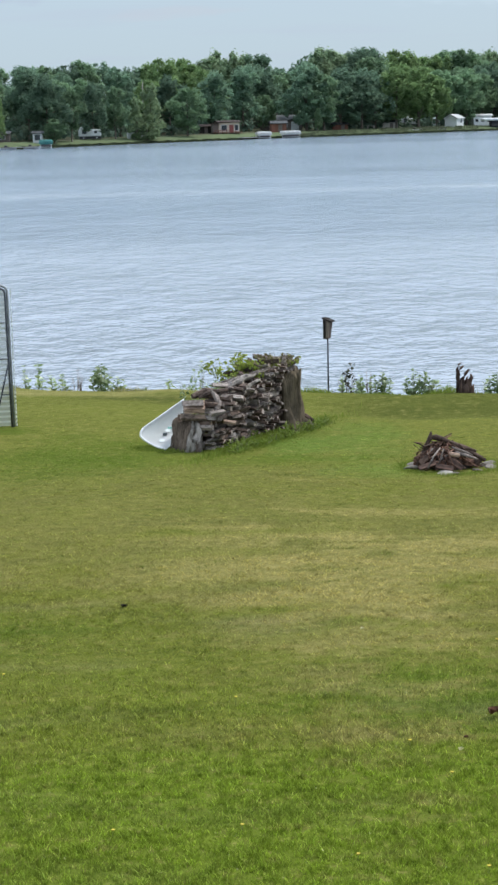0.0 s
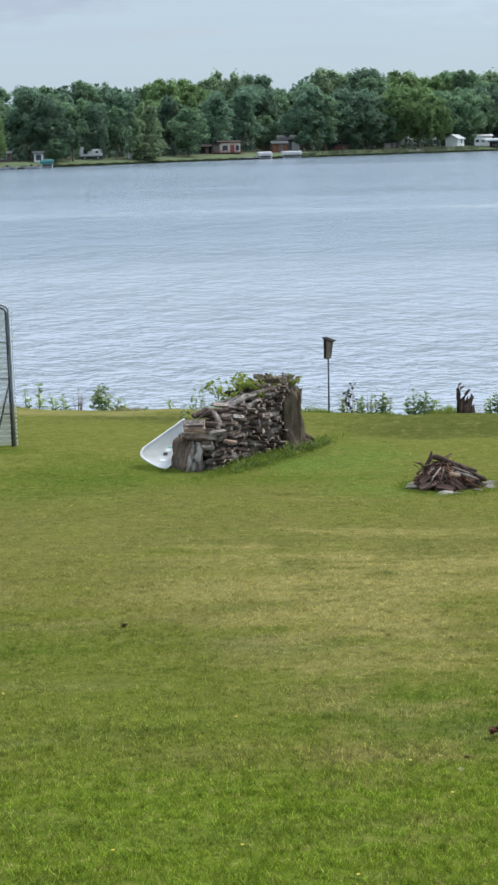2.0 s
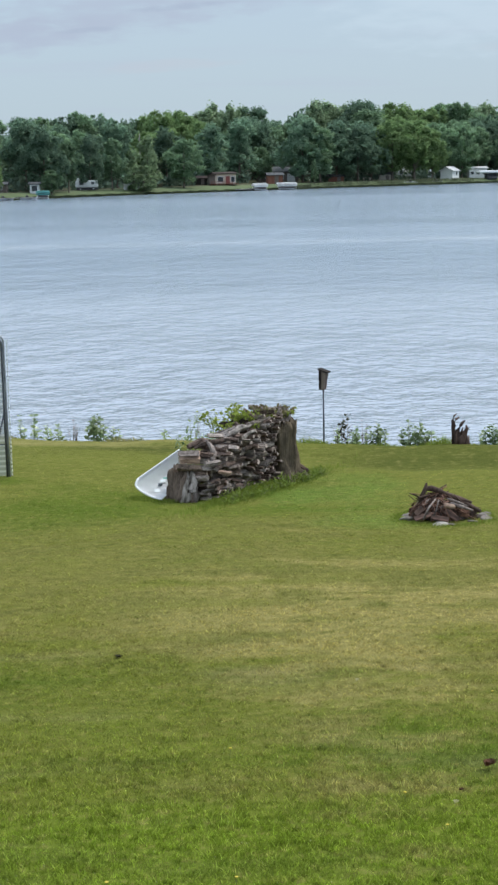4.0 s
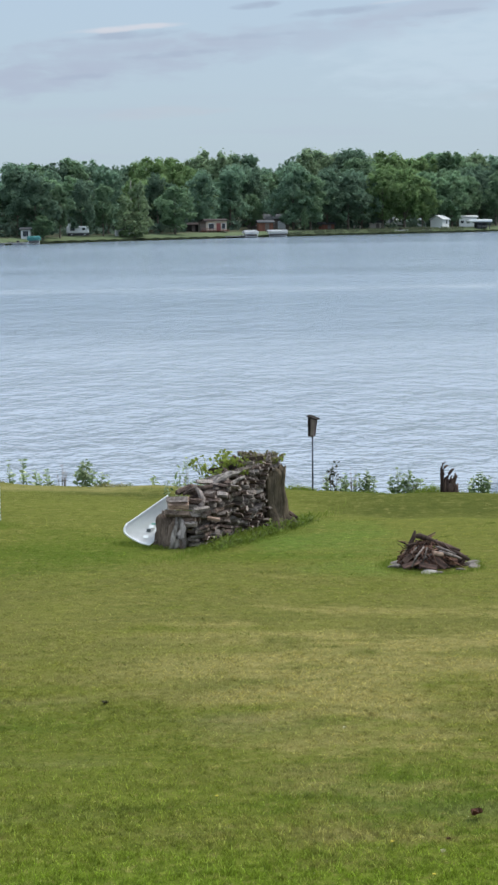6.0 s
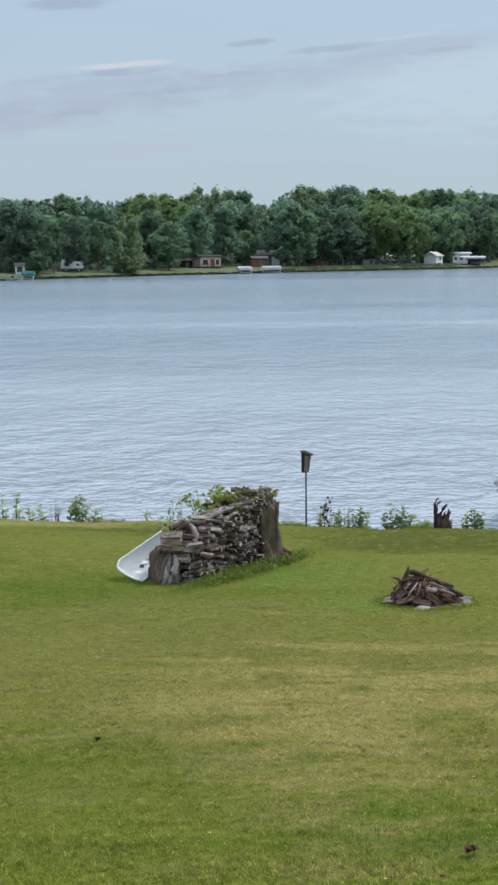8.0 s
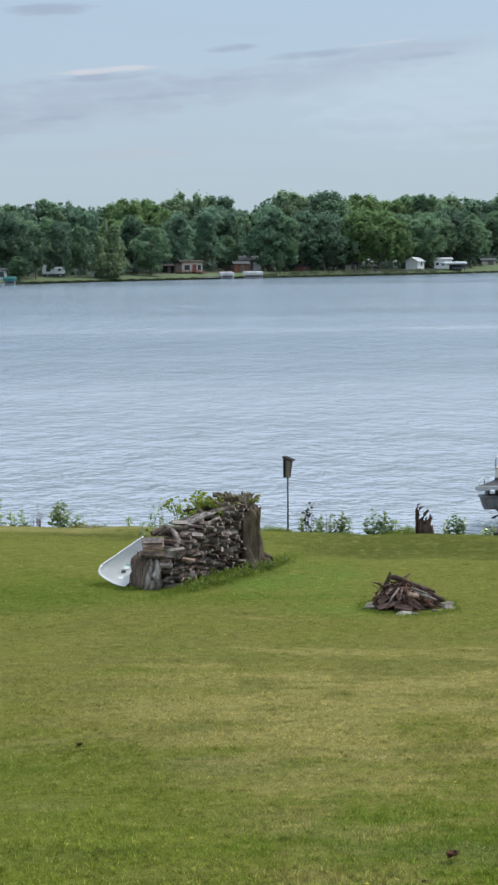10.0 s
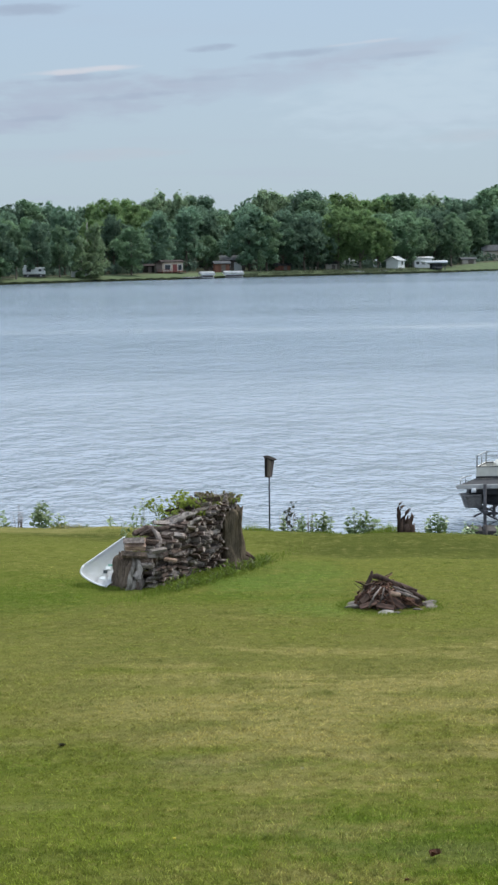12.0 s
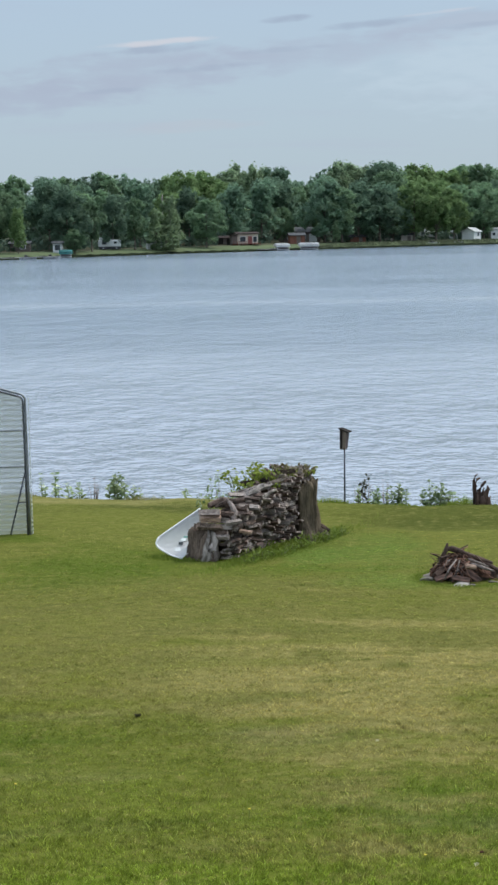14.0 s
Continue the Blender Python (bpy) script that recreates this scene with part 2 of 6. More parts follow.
GRASS_A, GRASS_B, GRASS_C = (0.13, 0.147, 0.025), (0.146, 0.154, 0.03), (0.108, 0.136, 0.02)
GRASS_D, GRASS_E, GRASS_F = (0.132, 0.184, 0.018), (0.151, 0.163, 0.034), (0.08, 0.124, 0.013)
OLIVE, WORN = (0.156, 0.15, 0.043), (0.175, 0.162, 0.08)
SHADED_BANK_GRASS, BANK_STRAW = (0.074, 0.088, 0.02), (0.28, 0.25, 0.1)
STRAW_A, STRAW_B = (0.335, 0.28, 0.11), (0.22, 0.192, 0.06)
GRASS_G = (0.115, 0.182, 0.032)
VERDANT = [(1.3, 28.4, 0.9, 1.7), (1.9, 25.6, 0.9, 0.6), (0.6, 28.0, 0.5, 0.8)]
LUSH = [(0.3, 26.6, 1.7, 0.5), (-2.6, 27.0, 1.6, 1.6), (-1.4, 27.0, 1.0, 0.9), (-3.0, 17.6, 1.2, 0.9), (1.7, 15.2, 1.2, 0.8), (-4.0, 29.5, 0.7, 0.4)]
gn = Nodes("lawn_ground", 1.0, 0, 0.02)
gc, gp, gf = lawn_colour(gn)
gn.colour(gn.mix(0.2, gc, (0.08, 0.08, 0.025)))
gn.bump(gn.math("ADD", gn.noise(gp, 26, 4, (1, 1, 1), 0.7), gn.math("MULTIPLY", gn.noise(gp, 5, 3), 1.5)), 0.9, 0.04)
LAWN = gn.mat
bn = Nodes("grass_blades", 0.7, 0, 0.06)
bc, bp, bf = lawn_colour(bn)
clump = bn.ramp(bn.noise(bp, 16, 3, (0.8, 1, 0.2), 0.6), 0.33, 0.67, 0.74, 1.44)
spread_ = bn.math("POWER", bn.island(), 2.0)
tone = bn.math("MULTIPLY", clump, bn.math("ADD", bn.math("MULTIPLY", spread_, 1.7), 0.97))
bc = bn.mix(bn.ramp(bn.island(), 0.85, 1.0, 0.0, 0.22), bc, (0.19, 0.215, 0.07))
bs = bn.add("ShaderNodeVectorMath")
bs.operation = "SCALE"
bn.link(bc, bs.inputs[0])
bn.link(tone, bs.inputs["Scale"])
bn.colour(bs.outputs[0])
bt = bn.add("ShaderNodeBsdfTranslucent")
bn.link(bs.outputs[0], bt.inputs[0])
bm_ = bn.add("ShaderNodeMixShader")
bm_.inputs[0].default_value = 0.55
bn.link(bn.bsdf.outputs[0], bm_.inputs[1])
bn.link(bt.outputs[0], bm_.inputs[2])
bn.link(bm_.outputs[0], bn.out.inputs[0])
BLADES = bn.mat

# water: ripples a metre long near by, longer swells and wind bands farther out
wa = Nodes("lake_water", 0.10, 0, 0.5)
wa.bsdf.inputs["IOR"].default_value = 1.33
wp = wa.place(True)
tiny = wa.noise(wp, 1.9, 2, (1.7, 1.15, 1), 0.55, -12)
short = wa.noise(wp, 0.75, 3, (1.7, 1.1, 1), 0.55, 14)
longer = wa.noise(wp, 0.22, 3, (2.1, 1.0, 1), 0.55, -8)
swell = wa.noise(wp, 0.06, 3, (1.5, 1.0, 1), 0.5, 3)
bands = wa.noise(wp, 0.011, 3, (0.15, 1.0, 1), 0.6, 2)
wsep = wa.add("ShaderNodeSeparateXYZ")
wa.link(wp, wsep.inputs[0])
# sky's reflection put into base colour: paler near by, darker far, one pale streak
near_tone = wa.mix(wa.ramp(bands, 0.4, 0.6), (0.3, 0.338, 0.392), (0.358, 0.395, 0.442))
far_tone = wa.mix(wa.ramp(bands, 0.42, 0.6), (0.168, 0.213, 0.268), (0.192, 0.237, 0.292))
open_water = wa.mix(wa.ramp(wsep.outputs[1], 36, 130), near_tone, far_tone)
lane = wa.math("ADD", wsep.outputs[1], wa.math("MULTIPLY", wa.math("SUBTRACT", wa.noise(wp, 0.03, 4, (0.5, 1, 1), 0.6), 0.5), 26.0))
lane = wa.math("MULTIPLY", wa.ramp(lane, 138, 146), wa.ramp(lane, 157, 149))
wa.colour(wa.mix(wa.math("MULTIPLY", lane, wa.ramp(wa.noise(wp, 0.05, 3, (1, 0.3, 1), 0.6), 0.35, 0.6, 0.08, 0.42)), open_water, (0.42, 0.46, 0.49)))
wa.link(wa.ramp(bands, 0.35, 0.65, 0.14, 0.19), wa.bsdf.inputs["Roughness"])
hgt = wa.math("ADD", wa.math("ADD", wa.math("MULTIPLY", tiny, 0.13), wa.math("MULTIPLY", short, 0.24)), wa.math("ADD", wa.math("MULTIPLY", longer, 0.5), wa.math("MULTIPLY", swell, 0.7)))
wa.bump(hgt, 1.0, 1.0)
WATER = wa.mat

# floor of the far wood, darkened to carry the shade of the trees
SHADED_FLOOR = surface("shaded_wood_floor", (0.035, 0.035, 0.02), (0.07, 0.075, 0.035), 0.4, 1.0, 0, (1, 1, 1), 0.5, 0.05, 0.0)
ROOF_BOARD = surface("dark_roof_board", (0.02, 0.018, 0.017), (0.045, 0.04, 0.036), 8.0, 1.0, 0, (1, 1, 1), 0.3, 0.004, 0.1, False, 0.02)
SHADED_EARTH = surface("shaded_earth", (0.010, 0.014, 0.009), (0.024, 0.03, 0.018), 0.4, 1.0, 0, (1, 1, 1), 0.5, 0.05, 0.0, False, 0.0)
BARK = surface("bark", (0.09, 0.075, 0.06), (0.18, 0.155, 0.13), 3.0, 0.9, 0, (1, 1, 0.25), 0.6, 0.02)
WEATHERED = surface("weathered_wood", (0.075, 0.06, 0.052), (0.3, 0.246, 0.222), 5.0, 0.9, 0, (1, 1, 1), 0.7, 0.012, 0.45)
LOG_BARK = surface("log_bark", (0.03, 0.02, 0.016), (0.165, 0.115, 0.094), 7.0, 0.95, 0, (1, 1, 1), 0.8, 0.012, 0.5)
PALE_SPLIT = surface("grey_split_wood", (0.1, 0.082, 0.073), (0.36, 0.305, 0.275), 8.0, 0.9, 0, (0.25, 1, 1), 0.8, 0.01, 0.4)
LOG_END = surface("log_end", (0.11, 0.085, 0.073), (0.42, 0.345, 0.31), 9.0, 0.9, 0, (1, 1, 1), 0.6, 0.008, 0.5)
FRESH_WOOD = surface("split_wood", (0.13, 0.08, 0.06), (0.46, 0.32, 0.245), 8.0, 0.85, 0, (0.3, 1, 1), 0.5, 0.006, 0.12)
BLEACHED = surface("bleached_wood", (0.125, 0.108, 0.096), (0.4, 0.352, 0.32), 6.0, 0.9, 0, (1, 1, 0.2), 0.8, 0.015, 0.2)
TWIG = surface("dry_twig", (0.056, 0.028, 0.02), (0.21, 0.112, 0.078), 8.0, 0.9, 0, (1, 1, 1), 0.4, 0.006, 0.5)
RED_BOARD = surface("old_brown_board", (0.03, 0.018, 0.015), (0.125, 0.072, 0.056), 9.0, 0.9, 0, (0.3, 1, 1), 0.5, 0.006, 0.3)
CHARRED = surface("charred_wood", (0.015, 0.013, 0.012), (0.05, 0.04, 0.035), 8.0, 0.9, 0, (1, 1, 1), 0.6, 0.01, 0.3)
STUMP_WOOD = surface("stump_wood", (0.07, 0.05, 0.038), (0.21, 0.155, 0.122), 6.0, 0.95, 0, (1.5, 1.5, 0.25), 0.9, 0.02, 0.1)
MOSSY_STUMP = surface("mossy_stump_wood", (0.046, 0.036, 0.024), (0.15, 0.115, 0.078), 6.0, 0.95, 0, (1.5, 1.5, 0.25), 0.9, 0.02, 0.1)
FAR_LAWN = surface("far_lawn", (0.07, 0.098, 0.045), (0.095, 0.122, 0.056), 0.3, 1.0, 0, (1, 1, 1), 0.3, 0.05, 0.0)
HULL = surface("grey_hull", (0.10, 0.095, 0.095), (0.21, 0.20, 0.195), 5.0, 0.55, 0.3, (1, 1, 1), 0.1, 0.003, 0.1)
CARPET = surface("dark_carpet", (0.035, 0.036, 0.04), (0.07, 0.07, 0.075), 9.0, 1.0, 0, (1, 1, 1), 0.2, 0.003, 0.1)
LIFT_STEEL = surface("painted_dark_steel", (0.045, 0.045, 0.05), (0.10, 0.10, 0.11), 6.0, 0.8, 0, (1, 1, 1), 0.15, 0.003, 0.1, False, 0.1)
DRIFT = surface("driftwood", (0.024, 0.014, 0.011), (0.096, 0.061, 0.047), 7.0, 0.9, 0, (1, 1, 0.2), 0.8, 0.012, 0.2)
STONE = surface("field_stone", (0.09, 0.077, 0.065), (0.22, 0.19, 0.165), 5.0, 0.85, 0, (1, 1, 1), 0.5, 0.01, 0.35)
PALE_STONE = surface("pale_stone", (0.24, 0.22, 0.195), (0.33, 0.305, 0.27), 5.0, 0.8, 0, (1, 1, 1), 0.4, 0.01, 0.1)
ASH = surface("ash_soil", (0.045, 0.038, 0.032), (0.11, 0.095, 0.08), 6.0, 1.0, 0, (1, 1, 1), 0.7, 0.02)
WHITE_PLASTIC = surface("white_plastic", (0.74, 0.74, 0.75), (0.80, 0.80, 0.81), 2.0, 0.35, 0, (1, 1, 1), 0.05, 0.002, 0.02)
STEEL = surface("galvanised_steel", (0.2, 0.215, 0.24), (0.3, 0.315, 0.34), 6.0, 0.6, 0.4, (1, 1, 1), 0.1, 0.002, 0.1)
DARK_STEEL = surface("dark_steel", (0.05, 0.055, 0.07), (0.09, 0.095, 0.115), 6.0, 0.5, 0.5, (1, 1, 1), 0.15, 0.003, 0.1)
BOX_WOOD = surface("birdhouse_wood", (0.055, 0.042, 0.04), (0.15, 0.112, 0.102), 8.0, 0.85, 0, (1, 1, 0.2), 0.5, 0.005, 0.1)
ALUMINIUM = surface("aluminium", (0.42, 0.43, 0.45), (0.56, 0.57, 0.58), 3.0, 0.4, 0.7, (1, 1, 1), 0.1, 0.003, 0.1)
CREAM_PANEL = surface("cream_panel", (0.58, 0.56, 0.50), (0.68, 0.66, 0.60), 2.0, 0.5, 0, (1, 1, 1), 0.05, 0.002, 0.05)
DARK_TRIM = surface("dark_trim", (0.02, 0.02, 0.022), (0.05, 0.05, 0.055), 4.0, 0.6, 0, (1, 1, 1), 0.1, 0.003, 0.1)
DECKING = surface("grey_decking", (0.25, 0.25, 0.25), (0.38, 0.37, 0.36), 4.0, 0.8, 0, (1, 0.2, 1), 0.3, 0.004, 0.2)
DOCK_WOOD = surface("dock_wood", (0.035, 0.032, 0.03), (0.09, 0.08, 0.075), 4.0, 0.9, 0, (1, 0.2, 1), 0.4, 0.006, 0.25)
CREAM_WALL = surface("cream_siding", (0.46, 0.4, 0.32), (0.56, 0.5, 0.41), 1.5, 0.8, 0, (0.2, 0.2, 6), 0.2, 0.01, 0.05)
WHITE_WALL = surface("white_siding", (0.62, 0.63, 0.64), (0.74, 0.75, 0.76), 1.5, 0.7, 0, (0.2, 0.2, 6), 0.2, 0.01, 0.05)
BROWN_WALL = surface("brown_siding", (0.12, 0.10, 0.09), (0.20, 0.17, 0.15), 1.5, 0.85, 0, (0.2, 0.2, 6), 0.2, 0.01, 0.08)
RED_WALL = surface("red_brown_boards", (0.15, 0.065, 0.045), (0.23, 0.1, 0.07), 1.5, 0.85, 0, (6, 6, 0.2), 0.2, 0.01, 0.1)
RED_DOOR = surface("red_door_paint", (0.2, 0.06, 0.055), (0.25, 0.085, 0.075), 2.0, 0.6, 0, (1, 1, 1), 0.1, 0.004, 0.05)
RED_ROOF = surface("red_brown_shingle", (0.028, 0.02, 0.019), (0.05, 0.036, 0.033), 2.0, 0.9, 0, (1, 1, 1), 0.4, 0.02, 0.1)
GREY_ROOF = surface("grey_shingle", (0.045, 0.048, 0.052), (0.09, 0.094, 0.1), 2.0, 0.9, 0, (1, 1, 1), 0.4, 0.02, 0.1)
PALE_ROOF = surface("pale_metal_roof", (0.4, 0.41, 0.42), (0.52, 0.53, 0.54), 1.0, 0.5, 0, (1, 1, 1), 0.1, 0.01, 0.05)
TEAL_CLOTH = surface("teal_canvas", (0.05, 0.2, 0.2), (0.08, 0.27, 0.26), 2.0, 0.8, 0, (1, 1, 1), 0.1, 0.01, 0.05)
WHITE_CLOTH = surface("white_canvas", (0.5, 0.51, 0.53), (0.62, 0.63, 0.65), 1.5, 0.7, 0, (1, 1, 1), 0.2, 0.02, 0.05)
WINDOW = surface("dark_window", (0.02, 0.025, 0.03), (0.035, 0.04, 0.05), 1.0, 0.08, 0, (1, 1, 1), 0, 0, 0.1, False, 0.6)
TAN_WALL = surface("tan_siding", (0.42, 0.38, 0.32), (0.52, 0.48, 0.42), 1.5, 0.8, 0, (0.2, 0.2, 6), 0.2, 0.01, 0.05)
LABEL_WHITE = surface("label_white", (0.78, 0.80, 0.80), (0.84, 0.86, 0.86), 4.0, 0.4, 0, (1, 1, 1), 0, 0, 0.02)
LABEL_DARK = surface("label_dark", (0.03, 0.035, 0.04), (0.06, 0.07, 0.08), 4.0, 0.4, 0, (1, 1, 1), 0, 0, 0.02)
LABEL_GREEN = surface("label_green", (0.16, 0.36, 0.30), (0.22, 0.42, 0.36), 4.0, 0.4, 0, (1, 1, 1), 0, 0, 0.02)
DEAD_LEAF = surface("dead_leaf", (0.07, 0.035, 0.02), (0.14, 0.06, 0.035), 20.0, 0.8, 0, (1, 1, 1), 0.3, 0.003, 0.4)
PETAL_WHITE = surface("white_petal", (0.5, 0.48, 0.3), (0.62, 0.6, 0.38), 20.0, 0.7, 0, (1, 1, 1), 0, 0, 0.1)
CLOVER = surface("clover_head", (0.3, 0.34, 0.1), (0.42, 0.44, 0.17), 20.0, 0.7, 0, (1, 1, 1), 0, 0)
PETAL_YELLOW = surface("yellow_petal", (0.42, 0.33, 0.03), (0.5, 0.4, 0.05), 20.0, 0.7, 0, (1, 1, 1), 0, 0, 0.15)
STALK = surface("green_stalk", (0.10, 0.13, 0.04), (0.16, 0.18, 0.07), 10.0, 0.8, 0, (1, 1, 1), 0, 0, 0.2)
DRY_STALK = surface("dry_stalk", (0.16, 0.13, 0.11), (0.26, 0.21, 0.18), 10.0, 0.9, 0, (1, 1, 1), 0, 0, 0.2)
WEED_LEAF = leafy("weed_leaf", (0.125, 0.195, 0.07), (0.38, 0.46, 0.25), 0.2, 0.35, 0.35, 0.5)
VINE_LEAF = leafy("vine_leaf", (0.16, 0.21, 0.04), (0.33, 0.38, 0.085), 0.15, 0.45)
BASE_WEED = leafy("base_weed", (0.13, 0.2, 0.032), (0.22, 0.28, 0.055), 0.2)
CHARRED_WEED = leafy("seed_head", (0.03, 0.03, 0.022), (0.06, 0.065, 0.04), 0.1)
LONG_GRASS = leafy("long_grass", (0.145, 0.205, 0.032), (0.23, 0.28, 0.055), 0.0, 0.5)
LIP_STRAW = leafy("bleached_grass", (0.2, 0.2, 0.07), (0.34, 0.31, 0.13), 0.0, 0.45)
DRY_LEAF = leafy("dry_leaf", (0.12, 0.095, 0.05), (0.25, 0.25, 0.11), 0.2)
TUFT_GRASS = leafy("tuft_grass", (0.1, 0.145, 0.022), (0.15, 0.195, 0.034), 0.0, 0.45)
REED = leafy("shore_reed", (0.105, 0.13, 0.08), (0.14, 0.162, 0.1), 0.1)
# far foliage: distance haze is put into these greens, lifted and bluer
SHADED_UNDERGROWTH = leafy("shaded_undergrowth_leaf", (0.085, 0.125, 0.095), (0.115, 0.16, 0.115), 0.0, 0.3, 0.9, 0.0, 0.2)
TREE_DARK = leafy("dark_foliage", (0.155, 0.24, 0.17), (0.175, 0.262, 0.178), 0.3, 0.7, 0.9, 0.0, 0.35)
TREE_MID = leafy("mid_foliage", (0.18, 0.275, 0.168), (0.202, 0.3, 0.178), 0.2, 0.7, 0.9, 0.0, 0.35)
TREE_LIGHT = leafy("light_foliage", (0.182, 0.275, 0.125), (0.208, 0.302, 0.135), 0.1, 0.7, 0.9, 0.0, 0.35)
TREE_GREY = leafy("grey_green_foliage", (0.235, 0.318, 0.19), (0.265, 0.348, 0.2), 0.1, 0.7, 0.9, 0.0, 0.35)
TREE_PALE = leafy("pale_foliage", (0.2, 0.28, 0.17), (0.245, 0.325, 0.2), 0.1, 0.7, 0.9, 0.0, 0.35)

# thin pale netting: open weave that lets most of what is behind show through
nn = Nodes("pale_netting", 0.7, 0, 0.2)
nn.colour((0.6, 0.62, 0.62))
np_ = nn.place(False)
ns = nn.add("ShaderNodeSeparateXYZ")
nn.link(np_, ns.inputs[0])
rows_ = nn.math("SINE", nn.math("MULTIPLY", ns.outputs[2], 78.0))
opaque = nn.ramp(rows_, -0.2, 1.0, 0.42, 0.82)
hole = nn.add("ShaderNodeBsdfTransparent")
nmix = nn.add("ShaderNodeMixShader")
nn.link(opaque, nmix.inputs[0])
nn.link(hole.outputs[0], nmix.inputs[1])
nn.link(nn.bsdf.outputs[0], nmix.inputs[2])
nn.link(nmix.outputs[0], nn.out.inputs[0])
NETTING = nn.mat


# ---- mesh helpers ----
rng = np.random.default_rng(7)


def part(name, bm, material, parent, label=""):
    """Links a bmesh, or a mesh, as one object under a thing or a part."""
    if isinstance(bm, bmesh.types.BMesh):
        me = bpy.data.meshes.new(name)
        bm.to_mesh(me)
        bm.free()
    else:
        me = bm
    if material is not None and not me.materials:
        me.materials.append(material)
    ob = new(name, me)
    ob.parent = parent
    if label:
        ob["label"] = label
    return ob


def thing(name, label, category, at=(0, 0, 0), turn=0.0, group="", kind=""):
    ob = new(name)
    ob.empty_display_size = 0.1
    ob.matrix_basis = pose(*at, 0, 0, turn)
    return tagged(ob, label, category, group, kind)


def mesh_of(name, verts, faces, material=None, smooth=False):
    """A mesh from an array of corners and an array of faces that all have as many corners."""
    verts, faces = np.asarray(verts, np.float32), np.asarray(faces, np.int32)
    me = bpy.data.meshes.new(name)
    k = faces.shape[1]
    me.vertices.add(len(verts))
    me.vertices.foreach_set("co", verts.ravel())
    me.loops.add(faces.size)
    me.loops.foreach_set("vertex_index", faces.ravel())
    me.polygons.add(len(faces))
    me.polygons.foreach_set("loop_start", np.arange(len(faces), dtype=np.int32) * k)
    if smooth:
        me.polygons.foreach_set("use_smooth", np.ones(len(faces), bool))
    me.update(calc_edges=True)
    if material is not None:
        me.materials.append(material)
    return me


def box(bm, c, size, turn=None, bevel=0.0):
    m = Matrix.Translation(c) @ (turn.to_4x4() if turn is not None else Matrix()) @ Matrix.Diagonal((*size, 1))
    made = bmesh.ops.create_cube(bm, size=1.0, matrix=m)
    if bevel:
        edges = list({e for v in made["verts"] for e in v.link_edges})
        bmesh.ops.bevel(bm, geom=edges, offset=bevel, segments=1, affect="EDGES")
    return bm


def boxed(c, size, turn=None, bevel=0.0):
    return box(bmesh.new(), c, size, turn, bevel)


def tube(bm, pts, radii, sides=8, ragged=0.0, seed=0):
    """A tapered, bent round bar through the points."""
    r = random.Random(seed)
    pts = [Vector(p) for p in pts]
    if isinstance(radii, (int, float)):
        radii = [radii] * len(pts)
    rings = []
    for i, (p, rad) in enumerate(zip(pts, radii)):
        d = (pts[min(i + 1, len(pts) - 1)] - pts[max(i - 1, 0)]).normalized()
        side = d.cross(Vector((0, 0, 1)) if abs(d.z) < 0.9 else Vector((1, 0, 0))).normalized()
        other = d.cross(side)
        ring = []
        for k in range(sides):
            a = 2 * math.pi * k / sides
            q = rad * (1 + r.uniform(-ragged, ragged))
            ring.append(bm.verts.new(p + side * (q * math.cos(a)) + other * (q * math.sin(a))))
        rings.append(ring)
    for a, b in zip(rings, rings[1:]):
        for k in range(sides):
            f = bm.faces.new((a[k], a[(k + 1) % sides], b[(k + 1) % sides], b[k]))
            f.smooth = True
    bm.faces.new(rings[0][::-1])
    bm.faces.new(rings[-1])
    return bm


def tubed(pts, radii, sides=8, ragged=0.0, seed=0):
    return tube(bmesh.new(), pts, radii, sides, ragged, seed)


def stone_mesh(name, seed, material, size=(1, 1, 0.6)):
    r = random.Random(seed)
    bm = bmesh.new()
    bmesh.ops.create_icosphere(bm, subdivisions=2, radius=0.5)
    off = Vector((r.uniform(0, 50), r.uniform(0, 50), r.uniform(0, 50)))
    for v in bm.verts:
        k = 1 + 0.45 * noise.noise(v.co * 2.2 + off)
        v.co = Vector((v.co.x * size[0], v.co.y * size[1], v.co.z * size[2])) * k
    for f in bm.faces:
        f.smooth = True
    me = bpy.data.meshes.new(name)
    bm.to_mesh(me)
    bm.free()
    me.materials.append(material)
    return me


def leaf_quads(centres, sizes, gen, droop=0.0, slim=0.5, facing=None):
    """Pointed four-cornered leaves of those sizes at those places, turned at random."""
    n = len(centres)
    d = gen.normal(size=(n, 3))
    d[:, 2] -= droop
    lie = gen.normal(size=(n, 3))
    if facing is not None:      # lie roughly in the surface of the clump
        lie = facing + lie * 0.25
        d = np.cross(lie, d)
    d /= np.linalg.norm(d, axis=1)[:, None]
    s = np.cross(d, lie)
    s /= np.linalg.norm(s, axis=1)[:, None] + 1e-9
    up = np.cross(s, d)
    L, Wd = sizes[:, None], sizes[:, None] * slim
    a, b = centres - d * L * 0.5, centres + d * L * 0.5
    mid = centres + up * L * 0.08
    v = np.stack([a, mid + s * Wd * 0.5, b, mid - s * Wd * 0.5], 1).reshape(-1, 3)
    return v, np.arange(4 * n).reshape(-1, 4)


# ---- ground: one sheet from the house over the lawn, the lake bed and the far bank to the horizon ----
SHORE_X, SHORE_Y = [-1500, -200, -49, -20, 2, 67, 130, 300, 1500], [200, 300, 384, 430, 458, 521, 620, 800, 1500]
BANK_D, BANK_Z = [-60, -8, -1, 0, 1.2, 12, 30, 80, 300, 4000], [-4, -2.2, -1.4, -1.03, -0.45, 0.25, 0.6, 1.4, 4, 30]


